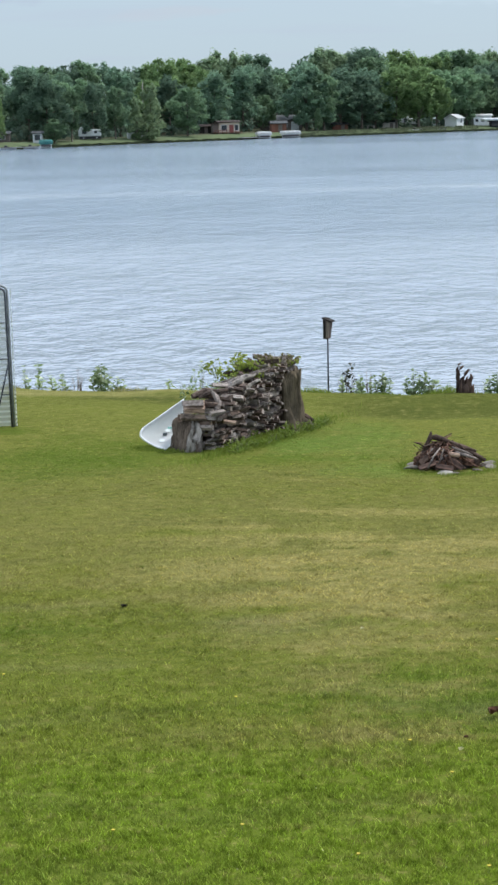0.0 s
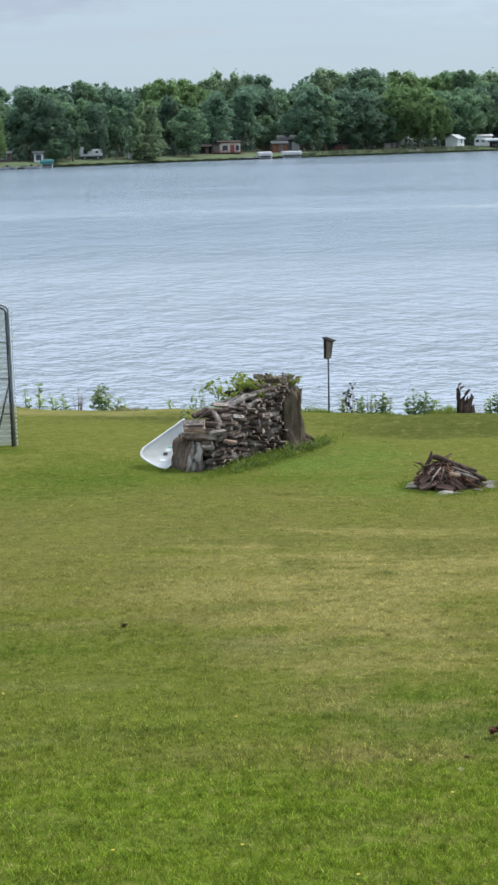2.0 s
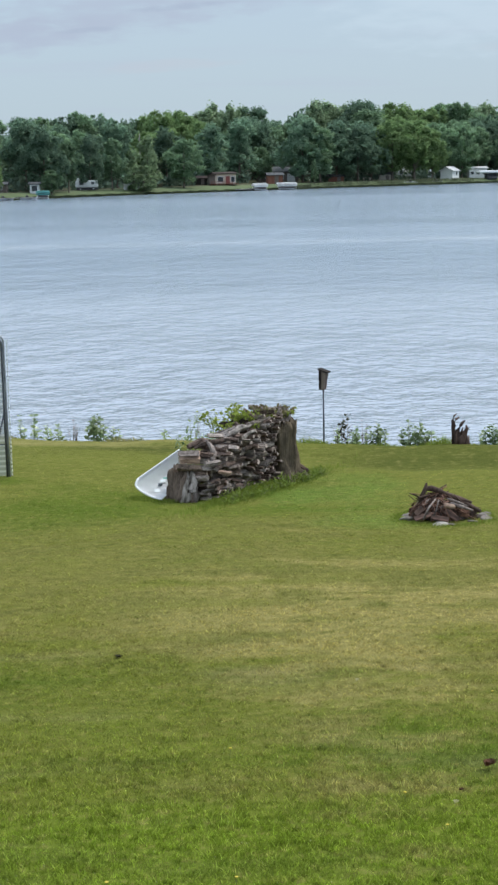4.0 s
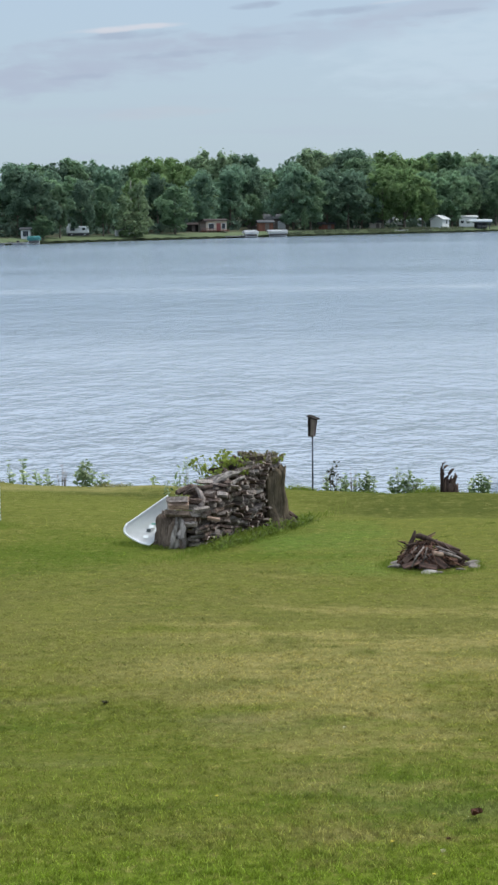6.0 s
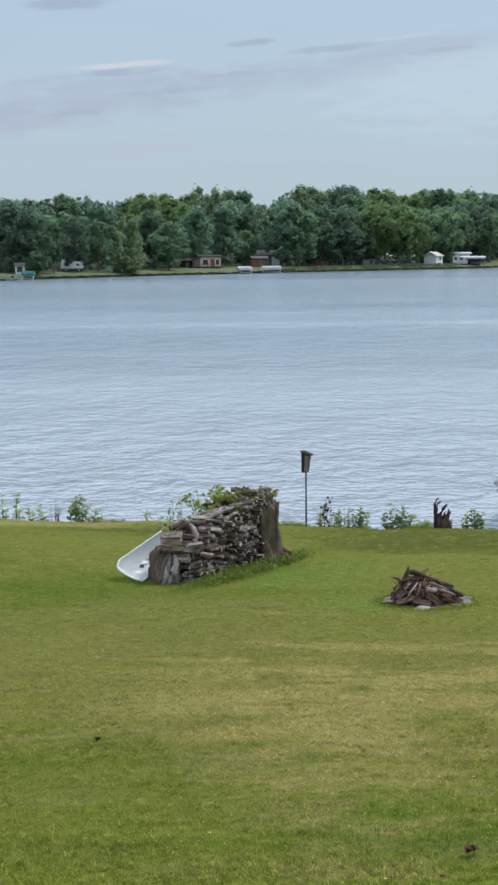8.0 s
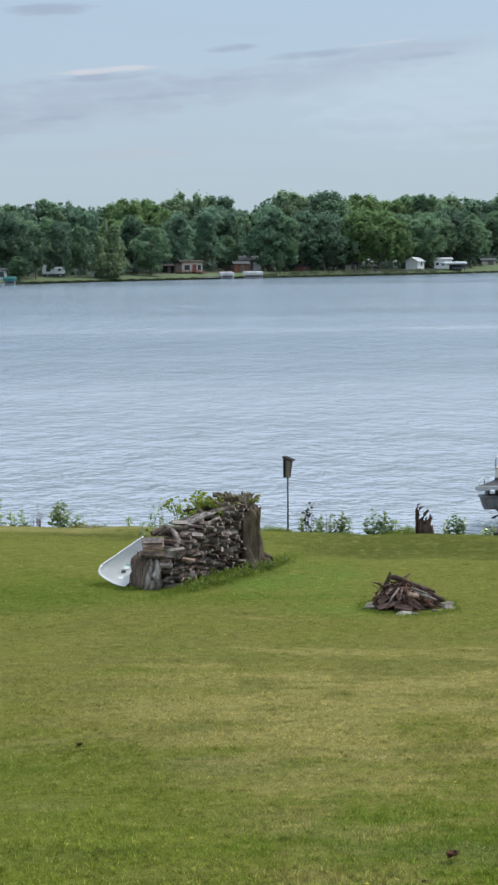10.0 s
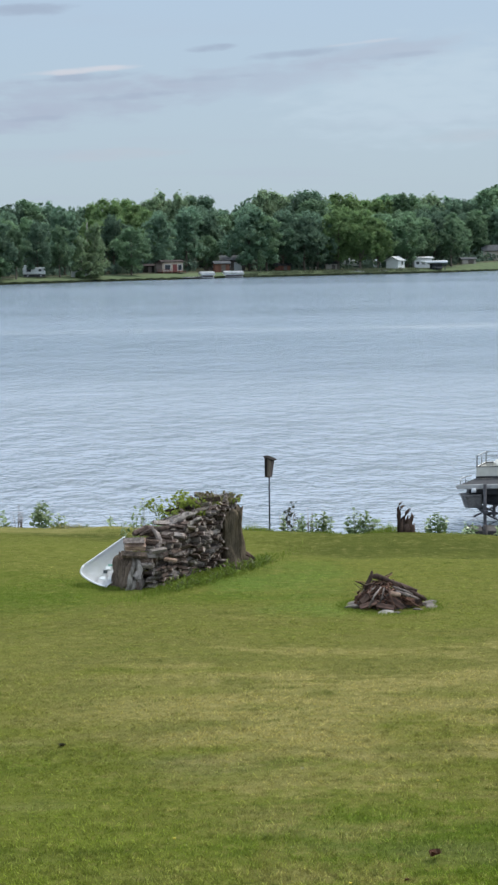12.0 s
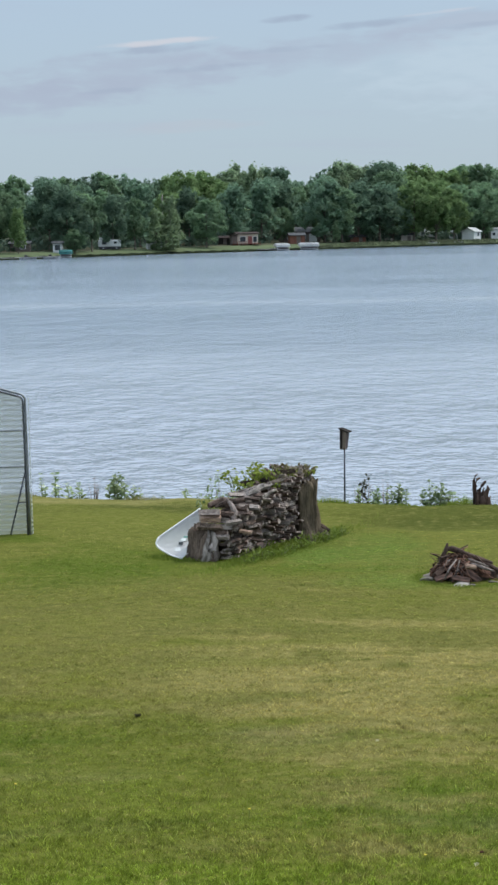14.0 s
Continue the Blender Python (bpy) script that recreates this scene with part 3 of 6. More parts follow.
def edge_y(x):
    """Where the lawn ends above the near shore."""
    return 33.55 - 0.27 * np.clip(x, -12, 12) + 0.12 * np.sin(x * 1.7 + 0.6) + 0.07 * np.sin(x * 4.1)


def far_shore(x):
    return np.interp(x, SHORE_X, SHORE_Y)


def ground_z(x, y):
    x, y = np.asarray(x, float), np.asarray(y, float)
    e = y - edge_y(x)
    z = 0.02 * np.sin(x * 0.9 + y * 0.35) + 0.018 * np.sin(y * 0.8 - x * 0.5 + 1.0)
    swale = np.exp(-((e + 1.9) / 0.75) ** 2) * 0.13 / (1 + np.exp(-(np.clip(x, -20, 20) - 0.8) * 1.5))
    lip = 0.05 * np.exp(-((e + 0.35) / 0.4) ** 2)
    z = z - swale + lip * (0.6 + 0.5 * np.sin(x * 1.3 + 2))
    z = z + 0.07 * np.exp(-((x + 1.5) / 0.7) ** 2 - ((e + 0.35) / 0.5) ** 2)
    drop = 1 / (1 + np.exp(-(e - 1.0) * 3.4))
    near = z * (1 - drop) + drop * -2.4
    far = np.interp(y - far_shore(x), BANK_D, BANK_Z)
    far = far + np.interp(x, [72, 85, 120], [0, 1.1, 2.3]) * np.clip((y - far_shore(x)) / 12, 0, 1)
    return np.where(y < 80, near, np.maximum(far, -4))


def sheet(name, xs, ys, zf, material):
    X, Y = np.meshgrid(xs, ys)
    v = np.stack([X, Y, zf(X, Y)], -1).reshape(-1, 3)
    w = len(xs)
    i = (np.arange(len(ys) - 1)[:, None] * w + np.arange(w - 1)).ravel()
    ob = new(name, mesh_of(name, v, np.stack([i, i + 1, i + w + 1, i + w], 1), material, True))
    return ob


gx = np.unique(np.concatenate([np.linspace(-1500, -150, 28), np.linspace(-150, -12, 47), np.linspace(-12, 12, 121), np.linspace(12, 160, 50), np.linspace(160, 1500, 28)]))
gy = np.unique(np.concatenate([np.linspace(-120, 8, 17), np.linspace(8, 29, 85), np.linspace(29, 37, 81), np.linspace(37, 250, 30), np.linspace(250, 380, 27), np.linspace(380, 660, 187), np.linspace(660, 1000, 35), np.linspace(1000, 3500, 26)]))
lawn = sheet("ground", gx, gy, ground_z, LAWN)
lawn.data.materials.append(SHADED_FLOOR)
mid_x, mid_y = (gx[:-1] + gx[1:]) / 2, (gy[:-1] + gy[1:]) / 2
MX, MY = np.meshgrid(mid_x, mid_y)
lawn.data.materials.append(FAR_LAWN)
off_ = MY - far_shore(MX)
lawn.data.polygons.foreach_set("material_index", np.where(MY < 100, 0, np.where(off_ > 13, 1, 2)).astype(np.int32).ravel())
tagged(lawn, "mown green lawn with a dry straw-coloured belt", "ground", kind="structure")
wxs, wys = np.linspace(-1600, 1600, 33), np.concatenate([np.linspace(33, 100, 20), np.linspace(120, 1600, 40)])
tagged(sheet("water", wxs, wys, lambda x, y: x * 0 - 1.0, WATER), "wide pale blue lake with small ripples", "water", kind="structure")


# worn earth bank along the far water's edge, blackened for shade and tree reflection
bx = np.arange(-95, 150, 0.8)
bank_line = np.stack([bx, far_shore(bx)], 1)
nrm = np.array([0.7, -0.7])
wig = 0.25 * np.sin(bx * 1.3) + 0.2 * np.sin(bx * 3.1 + 1)
rows_b = []
for step, zz in ((-0.5, -1.3), (-0.25, -0.92), (0.1, -0.72), (1.0, -0.52), (2.2, -0.7)):
    rows_b.append(np.concatenate([bank_line - nrm * (step - 0.25 + wig[:, None] * 0.6), np.full((len(bx), 1), zz) + 0.08 * np.sin(bx * 2.3)[:, None]], 1))
vb = np.stack(rows_b, 1).reshape(-1, 3)
ib = (np.arange(len(bx) - 1)[:, None] * 5 + np.arange(4)).ravel()
tagged(new("bank", mesh_of("bank", vb, np.stack([ib, ib + 5, ib + 6, ib + 1], 1), SHADED_EARTH, True)), "worn earth bank at the far water's edge, darkened for shade", "bank", kind="structure")


# ---- grass ----
def blades(name, y0, y1, per, high, wide, seed, label, spread=0.155, lie=1.0, fade=3.0):
    g = np.random.default_rng(seed)
    n = int(per * (y1 - y0) * (spread * (y0 + y1) + 1.6))
    m = n // 9
    ty = g.uniform(y0, y1, m)
    tx = g.uniform(-1, 1, m) * (spread * ty + 0.8) + 0.03 * ty
    home = g.integers(0, m, n)
    x, y = tx[home] + g.normal(0, 0.022, n), ty[home] + g.normal(0, 0.022, n)
    stout = g.uniform(0.6, 1.35, m)[home]
    keep = (y < edge_y(x) + 0.15) & (g.uniform(size=n) < np.clip(np.minimum((y - y0) / fade + (y0 < 11), (y1 - y) / fade + (y1 > 34)), 0, 1))
    x, y, stout = x[keep], y[keep], stout[keep]
    n = len(x)
    tuft = 0.8 + 0.2 * np.sin(x * 5.1 + 2 * np.sin(y * 3.3)) * np.sin(y * 4.3 + 1.5 * np.sin(x * 2.7)) + g.uniform(-0.25, 0.35, n)
    h = high * np.clip(tuft * stout, 0.35, 1.9)
    a = g.uniform(0, 2 * math.pi, n)
    lean = g.uniform(0.4, 1.3, n) * h * lie
    la = g.uniform(0, 2 * math.pi, n)
    z = ground_z(x, y) - 0.004
    w = wide * g.uniform(0.7, 1.3, n)
    p = np.stack([x, y, z], 1)
    s = np.stack([np.cos(a), np.sin(a), 0 * a], 1) * w[:, None] * 0.5
    d = np.stack([np.cos(la), np.sin(la), 0 * la], 1) * lean[:, None]
    up = np.array([0, 0, 1.0])
    mid = p + d * 0.35 + up * (h * 0.6)[:, None]
    tip = p + d + up * h[:, None]
    v = np.stack([p - s, p + s, mid + s * 0.75, mid - s * 0.75, tip], 1).reshape(-1, 3)
    k = np.arange(n)[:, None] * 5
    f = np.concatenate([k + [0, 1, 2], k + [0, 2, 3], k + [3, 2, 4]], 0)
    ob = new(name, mesh_of(name, v, f, BLADES))
    return tagged(ob, label, "grass", kind="stuff")


blades("grass", 10.5, 16.5, 4400, 0.042, 0.0062, 11, "short green mown grass with longer tufts")
blades("grass", 13.5, 23.0, 2700, 0.03, 0.0052, 14, "short green mown grass, partly dry", 0.155, 1.6, 5.0)
blades("grass", 18.0, 31.0, 1200, 0.018, 0.005, 12, "short dry yellow-green mown grass", 0.155, 2.5, 6.0)


# ---- trees of the far shore ----
def crown_mesh(name, seed, high, wide, base, material, boughs=14, leaf=0.44, low=0.5, upright=1.0, airy=0.0):
    """A crown of leafy boughs, each a heap of small clumps. low: how wide it stays near its foot; upright: boughs drawn out upwards; airy: thinner."""
    g = np.random.default_rng(seed)
    t = (np.arange(boughs) + g.uniform(0.1, 0.9, boughs)) / boughs
    a = np.arange(boughs) * 2.4 + g.uniform(-0.6, 0.6, boughs)
    girth = np.interp(t, [0, 0.15, 0.4, 0.65, 0.85, 1.0], [low * 0.8, low, 1.0, 0.95, 0.65, 0.25])
    rho = girth * wide * g.uniform(0.1, 0.38, boughs)
    bough = np.stack([rho * np.cos(a), rho * np.sin(a), base + (high - base) * (0.1 + 0.8 * t)], 1)
    rb = wide * g.uniform(0.1, 0.24, boughs) * (1 - 0.2 * t)
    k = 19
    home = np.repeat(np.arange(boughs), k)
    d = g.normal(size=(boughs * k, 3)) + [0, 0, 0.25]
    d /= np.linalg.norm(d, axis=1)[:, None]
    c = bough[home] + d * (rb[home] * g.uniform(0.55, 1.1, boughs * k))[:, None] * [1, 1, 0.85 * upright]
    rc = wide * g.uniform(0.035, 0.085, boughs * k)
    n = (g.uniform(26, 56, boughs * k) * (1 - 0.5 * airy * g.uniform(0, 1, boughs * k))).astype(int)
    who = np.repeat(np.arange(boughs * k), n)
    m = len(who)
    e = g.normal(size=(m, 3))
    e /= np.linalg.norm(e, axis=1)[:, None]
    p = c[who] + e * (rc[who] * g.uniform(0.3, 1.15, m))[:, None] * [1, 1, 0.85 * upright]
    p[:, 2] = base + (p[:, 2] - p[:, 2].min()) * (high - base) / np.ptp(p[:, 2])
    lie = d[who] * 0.8 + e * 0.8 + g.normal(size=e.shape) * 0.6 + [0, 0, 0.3]
    lie /= np.linalg.norm(lie, axis=1)[:, None]
    v, f = leaf_quads(p, leaf * g.uniform(0.55, 1.35, m), g, 0.0, 0.8, lie)
    return mesh_of(name, v, f, material)


def trunk_mesh(name, seed, high, base, rad, wide):
    r = random.Random(seed)
    bm = bmesh.new()
    top = high * 0.8
    lean = (r.uniform(-0.4, 0.4), r.uniform(-0.4, 0.4))
    tube(bm, [(lean[0] * k * k, lean[1] * k * k, -0.4 + (top + 0.4) * k) for k in (0, 0.08, 0.3, 0.6, 1)], [rad * 1.5, rad, rad * 0.85, rad * 0.55, rad * 0.12], 7, 0.1, seed)
    for i in range(6):
        z = base * 0.8 + (top - base) * r.uniform(0.0, 0.6)
        a = r.uniform(0, 2 * math.pi)
        L = wide * r.uniform(0.25, 0.42)
        k = (z + 0.4) / (top + 0.4)
        s = Vector((lean[0] * k * k, lean[1] * k * k, z))
        e = s + Vector((math.cos(a) * L, math.sin(a) * L, L * r.uniform(0.5, 1.0)))
        tube(bm, [s, s.lerp(e, 0.5) + Vector((0, 0, -0.15)), e], [rad * 0.45, rad * 0.3, rad * 0.08], 5)
    me = bpy.data.meshes.new(name)
    bm.to_mesh(me)
    bm.free()
    me.materials.append(BARK)
    return me


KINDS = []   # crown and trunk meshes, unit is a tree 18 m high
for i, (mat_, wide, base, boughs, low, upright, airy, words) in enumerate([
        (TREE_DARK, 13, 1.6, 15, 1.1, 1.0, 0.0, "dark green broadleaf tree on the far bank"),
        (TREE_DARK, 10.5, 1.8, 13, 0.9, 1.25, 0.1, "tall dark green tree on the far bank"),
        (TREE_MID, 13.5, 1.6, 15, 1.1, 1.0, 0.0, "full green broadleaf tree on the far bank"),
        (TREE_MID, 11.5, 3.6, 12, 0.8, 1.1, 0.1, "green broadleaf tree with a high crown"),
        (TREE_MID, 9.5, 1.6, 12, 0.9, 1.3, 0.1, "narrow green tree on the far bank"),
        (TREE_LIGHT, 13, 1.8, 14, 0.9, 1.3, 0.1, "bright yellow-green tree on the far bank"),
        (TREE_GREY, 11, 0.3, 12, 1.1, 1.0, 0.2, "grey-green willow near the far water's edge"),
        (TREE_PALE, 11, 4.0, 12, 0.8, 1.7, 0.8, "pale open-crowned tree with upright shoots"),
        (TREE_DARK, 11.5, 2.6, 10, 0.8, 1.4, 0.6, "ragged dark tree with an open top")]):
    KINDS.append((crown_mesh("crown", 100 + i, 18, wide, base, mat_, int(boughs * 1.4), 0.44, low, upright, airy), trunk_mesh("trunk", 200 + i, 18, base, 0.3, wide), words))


def tree(kind, x, y, high, wide_scale=1.0, turn=0.0):
    crown, trunk, words = KINDS[kind]
    s = high / 18
    t = thing("tree", words, "tree", (x, y, float(ground_z(x, y)) - 0.1), turn, "trees along the far shore")
    t.scale = (s * wide_scale, s * wide_scale, s)
    part("trunk", trunk, None, t)
    part("crown", crown, None, t)
    return t


tr = random.Random(5)
SKY_X = [-75, -60, -46.4, -43.3, -40, -36.2, -33.7, -32.2, -27.6, -23, -19.9, -15.9, -9.8, -8.2, -5.6, -0.5, 4.6, 7.1, 8.6, 10.6, 13.7, 16.6, 18.6, 23.8, 27.3, 28.9, 31.4, 34.5, 36, 37.1, 40.7, 42.2, 49.9, 52.5, 56.6, 59.2, 60.2, 64.3, 65.9, 73.6, 75.7, 80, 95, 125]
SKY_H = [18.5, 18, 17.1, 19.1, 19.3, 18.8, 18.8, 17.2, 16.9, 18.1, 18.6, 18.4, 17.2, 19.5, 20.4, 20.1, 19, 18, 17, 15.2, 16.9, 18.9, 20.4, 20.8, 20.3, 19.5, 20.2, 18.9, 17.1, 18.7, 19.1, 17.8, 17.7, 19, 18.9, 17.9, 19.4, 18.8, 17.5, 17.7, 19.7, 20.5, 22, 23]


def skyline(x, y):
    """Height of a tree there whose top reaches the wood's outline."""
    h = float(np.interp(x * 500 / y, SKY_X, SKY_H))
    return EYE + (h - EYE) * y / 500 - float(ground_z(x, y)) + 0.1


# front row: kind, x, distance behind the water's edge, height, width factor
FRONT = [
    (5, -48.4, 9, 9.4, 0.6), (2, -53.5, 16, 14.5, 1.0), (0, -44.5, 26, 15.5, 1.0), (0, -40.0, 12, 14.0, 1.1), (2, -38.2, 4, 5.2, 1.3), (0, -31.6, 12, 12.4, 0.75), (1, -27.0, 24, 15.5, 1.0),
    (6, -22.6, 5, 9.4, 0.85), (6, -19.7, 6, 12.4, 0.8), (6, -20.6, 3, 6.0, 1.5), (0, -16.5, 26, 14.0, 1.1), (2, -12.2, 10, 11.2, 1.15), (0, -6.5, 29, 15.0, 1.0), (1, 0.5, 32, 16.0, 1.1), (2, 6.0, 30, 9.0, 1.0),
    (0, 16.2, 20, 17.0, 1.1), (3, 20.5, 16, 14.0, 1.1), (0, 25.0, 18, 15.4, 1.1), (0, 30.5, 16, 14.6, 1.2), (0, 34.5, 20, 15.0, 1.0), (5, 40.0, 16, 15.6, 1.15), (5, 46.0, 14, 15.8, 1.15), (5, 51.0, 12, 13.6, 0.9),
    (4, 18.6, 9, 6.0, 0.7), (3, -35.4, 8, 11.0, 0.8), (3, -27.2, 10, 11.5, 0.8), (3, 56.0, 20, 14.0, 1.0), (2, 60.5, 18, 14.5, 1.1), (3, 66.3, 24, 14.0, 1.0), (3, 74.0, 12, 13.5, 0.95), (2, 54.0, 34, 15.0, 1.2), (2, 63.0, 34, 15.5, 1.2), (0, 71.0, 30, 15.0, 1.2),
]
for k, x, off, high, ws in FRONT:
    front = tree(k, x, float(far_shore(x)) + off, high, ws * 1.1, tr.uniform(0, 360))
    if k == 6 and high > 12:
        part("dead_limb", tubed([(-3.0, -1.0, 10), (-2.4, -1.0, 14), (-2.8, -1.1, 16.4), (-2.6, -1.0, 18.0)], [0.3, 0.3, 0.25, 0.1], 6), BLEACHED, front, "bare bleached limb")
for x in np.arange(-84, 118, 3.8):          # middle row
    x = float(x) + tr.uniform(-2, 2)
    y = float(far_shore(x)) + tr.uniform(36, 54)
    if 5 < x < 14:
        y += 12
    tree(tr.choice([2, 5, 5, 2, 3]) if 34 < x < 64 else 5 if -25 < x < -8 else tr.choice([0, 0, 1, 2, 0, 3, 8]), x, y, skyline(x, y) * tr.uniform(0.66, 0.92), tr.uniform(1.0, 1.3), tr.uniform(0, 360))
for x in np.arange(-95, 128, 2.9):          # back row makes the outline
    x = float(x) + tr.uniform(-1.0, 1.0)
    y = float(far_shore(x)) + tr.uniform(62, 85)
    far_x = x * 500 / y
    pick = 5 if -24 < far_x < -10 or 36 < far_x < 50 else 7 if -9 < far_x < 2 or 18 < far_x < 27 or 59 < far_x < 64 else 8 if 28 < far_x < 33 or 4 < far_x < 10 else 2 if 50 < far_x < 59 else tr.choice([0, 1, 2, 3, 8, 0])
    tree(pick, x, y, skyline(x, y) * tr.uniform(0.99, 1.06), tr.uniform(0.85, 1.3), tr.uniform(0, 360))
for x in np.arange(72, 135, 7.0):           # farther round the bay
    x = float(x) + tr.uniform(-2, 2)
    tree(tr.choice([0, 2, 2, 3]), x, float(far_shore(x)) + tr.uniform(30, 44), tr.uniform(12, 16), 1.1, tr.uniform(0, 360))
# undergrowth below the trees, its leaf tone darkened to stand for shade
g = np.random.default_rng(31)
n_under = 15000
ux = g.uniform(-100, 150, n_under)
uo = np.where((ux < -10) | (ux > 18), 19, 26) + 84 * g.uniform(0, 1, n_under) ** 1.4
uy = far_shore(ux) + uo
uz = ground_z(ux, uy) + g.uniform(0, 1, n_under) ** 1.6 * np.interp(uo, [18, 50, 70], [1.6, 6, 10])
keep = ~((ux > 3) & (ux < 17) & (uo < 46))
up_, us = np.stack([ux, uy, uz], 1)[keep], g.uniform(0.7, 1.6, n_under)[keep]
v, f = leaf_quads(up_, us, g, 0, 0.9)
tagged(new("undergrowth", mesh_of("undergrowth", v, f, SHADED_UNDERGROWTH)), "dense undergrowth beneath the far trees, its colour darkened for shade", "undergrowth", kind="stuff")
# reeds and low growth on the water's edge
n_reed = 5200
rx = g.uniform(13, 62, n_reed)
ro = g.uniform(0.3, 5.5, n_reed) * np.interp(rx, [12, 26], [0.25, 1.0])
ry_ = far_shore(rx) + ro
rz = ground_z(rx, ry_) + g.uniform(0.0, 1.0, n_reed) * np.interp(rx, [12, 26], [0.35, 0.75])
keep = g.uniform(size=n_reed) < 0.35 + 0.65 * (np.sin(rx * 0.9) * np.sin(rx * 0.37 + 1) > -0.2)
v, f = leaf_quads(np.stack([rx, ry_, rz], 1)[keep], g.uniform(0.25, 0.5, n_reed)[keep], g, -1.5, 0.4)
tagged(new("reeds", mesh_of("reeds", v, f, REED)), "low olive reeds along the far water's edge", "reeds", kind="stuff")


# ---- buildings and boats of the far shore ----
def gz(x, y):
    return float(ground_z(x, y))


def gable_roof(w, d, h, thick, over):
    """A ridge roof along x over a house w wide and d deep, with its underside."""
    bm = bmesh.new()
    W, Dp = w / 2 + over, d / 2 + over
    prof = [(-Dp, 0), (0, h), (Dp, 0), (Dp, -thick), (0, h - thick), (-Dp, -thick)]
    a = [bm.verts.new((-W, y, z)) for y, z in prof]
    b = [bm.verts.new((W, y, z)) for y, z in prof]
    for i in range(6):
        j = (i + 1) % 6
        bm.faces.new((a[i], a[j], b[j], b[i]))
    bm.faces.new((a[0], a[5], a[4], a[1]))
    bm.faces.new((a[1], a[4], a[3], a[2]))
    bm.faces.new((b[0], b[1], b[4], b[5]))
    bm.faces.new((b[1], b[2], b[3], b[4]))
    bmesh.ops.recalc_face_normals(bm, faces=bm.faces)
    return bm


def gable_walls(w, d, wall, rise, thick=0.15):
    bm = bmesh.new()
    box(bm, (0, -d / 2 + thick / 2, wall / 2), (w, thick, wall))
    box(bm, (0, d / 2 - thick / 2, wall / 2), (w, thick, wall))
    for s in (-1, 1):
        x0, x1 = s * (w / 2 - thick), s * w / 2
        prof = [(-d / 2 + thick, 0), (d / 2 - thick, 0), (d / 2 - thick, wall), (0, wall + rise), (-d / 2 + thick, wall)]
        a = [bm.verts.new((x0, y, z)) for y, z in prof]
        b = [bm.verts.new((x1, y, z)) for y, z in prof]
        bm.faces.new(a)
        bm.faces.new(b[::-1])
        for i in range(5):
            j = (i + 1) % 5
            bm.faces.new((a[i], b[i], b[j], a[j]))
    bmesh.ops.recalc_face_normals(bm, faces=bm.faces)
    return bm


def house(name, label, x, y, turn, w, d, wall, rise, wall_mat, roof_mat, openings, category="house"):
    """openings: (kind, place along the front, bottom, width, height)."""
    h = thing(name, label, category, (x, y, gz(x, y) - 0.05), turn)
    part("wall", gable_walls(w, d, wall, rise), wall_mat, h)
    part("roof", gable_roof(w, d, rise + 0.1, 0.15, 0.35), roof_mat, h).location = (0, 0, wall + 0.08)
    for kind, px, pz, ow, oh in openings:
        if kind == "window":
            o = part("window", boxed((px, -d / 2 - 0.02, pz + oh / 2), (ow + 0.16, 0.08, oh + 0.16)), WHITE_WALL, h)
            part("pane", boxed((px, -d / 2 - 0.05, pz + oh / 2), (ow, 0.06, oh)), WINDOW, o)
        else:
            part("door", boxed((px, -d / 2 - 0.03, pz + oh / 2), (ow, 0.08, oh)), RED_DOOR if kind == "red" else BROWN_WALL if kind == "brown" else WHITE_WALL, h)
    return h


cabin = house("cabin", "small cream cabin with a red door and a front deck", -3.4, 469, 12, 5.0, 5.0, 2.7, 0.25, CREAM_WALL, RED_ROOF,
              [("red", 0.55, 0.1, 1.0, 2.0), ("window", -1.2, 0.75, 1.3, 1.25), ("window", 1.75, 0.75, 0.85, 1.25)])
part("deck", boxed((-0.6, -3.6, 0.35), (6.6, 2.2, 0.14)), RED_WALL, cabin)
part("deck_rail", boxed((-2.3, -4.65, 0.85), (3.2, 0.08, 0.12)), RED_WALL, cabin)
for px in (-3.8, -2.9, -2.0, -1.1, 1.2, 2.6):
    part("deck_post", boxed((px, -4.65, 0.42), (0.1, 0.1, 0.86)), RED_WALL, cabin)
part("porch", boxed((-3.2, -1.4, 1.25), (1.4, 2.2, 2.3)), BROWN_WALL, cabin, "dark screened porch")
part("porch_roof", boxed((-3.2, -1.6, 2.47), (1.8, 2.8, 0.14)), RED_ROOF, cabin)

long_house = house("house", "long low brown house with a grey shingle roof", 10.0, 497, 10, 9.5, 6.0, 2.5, 1.1, BROWN_WALL, GREY_ROOF,
                   [("window", -2.8, 0.9, 1.6, 1.0), ("white", 2.9, 0.1, 2.0, 2.0), ("window", 0.4, 0.9, 1.0, 1.0)])
part("chimney", boxed((-1.2, 0.5, 3.7), (0.6, 0.6, 1.0)), BROWN_WALL, long_house)
house("shed", "red-brown board shed near the far water", 8.9, 479.5, 8, 3.6, 3.0, 2.1, 0.5, RED_WALL, GREY_ROOF, [("brown", 0.3, 0.05, 1.0, 1.8)], "shed")
house("shed", "low red-brown shed beneath the far trees", 24.8, 499, 5, 3.8, 2.6, 1.3, 0.4, RED_WALL, GREY_ROOF, [("brown", 0.6, 0.05, 0.9, 1.1)], "shed")
house("shed", "small white shed beneath the far trees", 52.0, 529, 0, 2.0, 2.4, 1.8, 0.4, WHITE_WALL, PALE_ROOF, [("brown", 0.2, 0.05, 0.7, 1.5)], "shed")
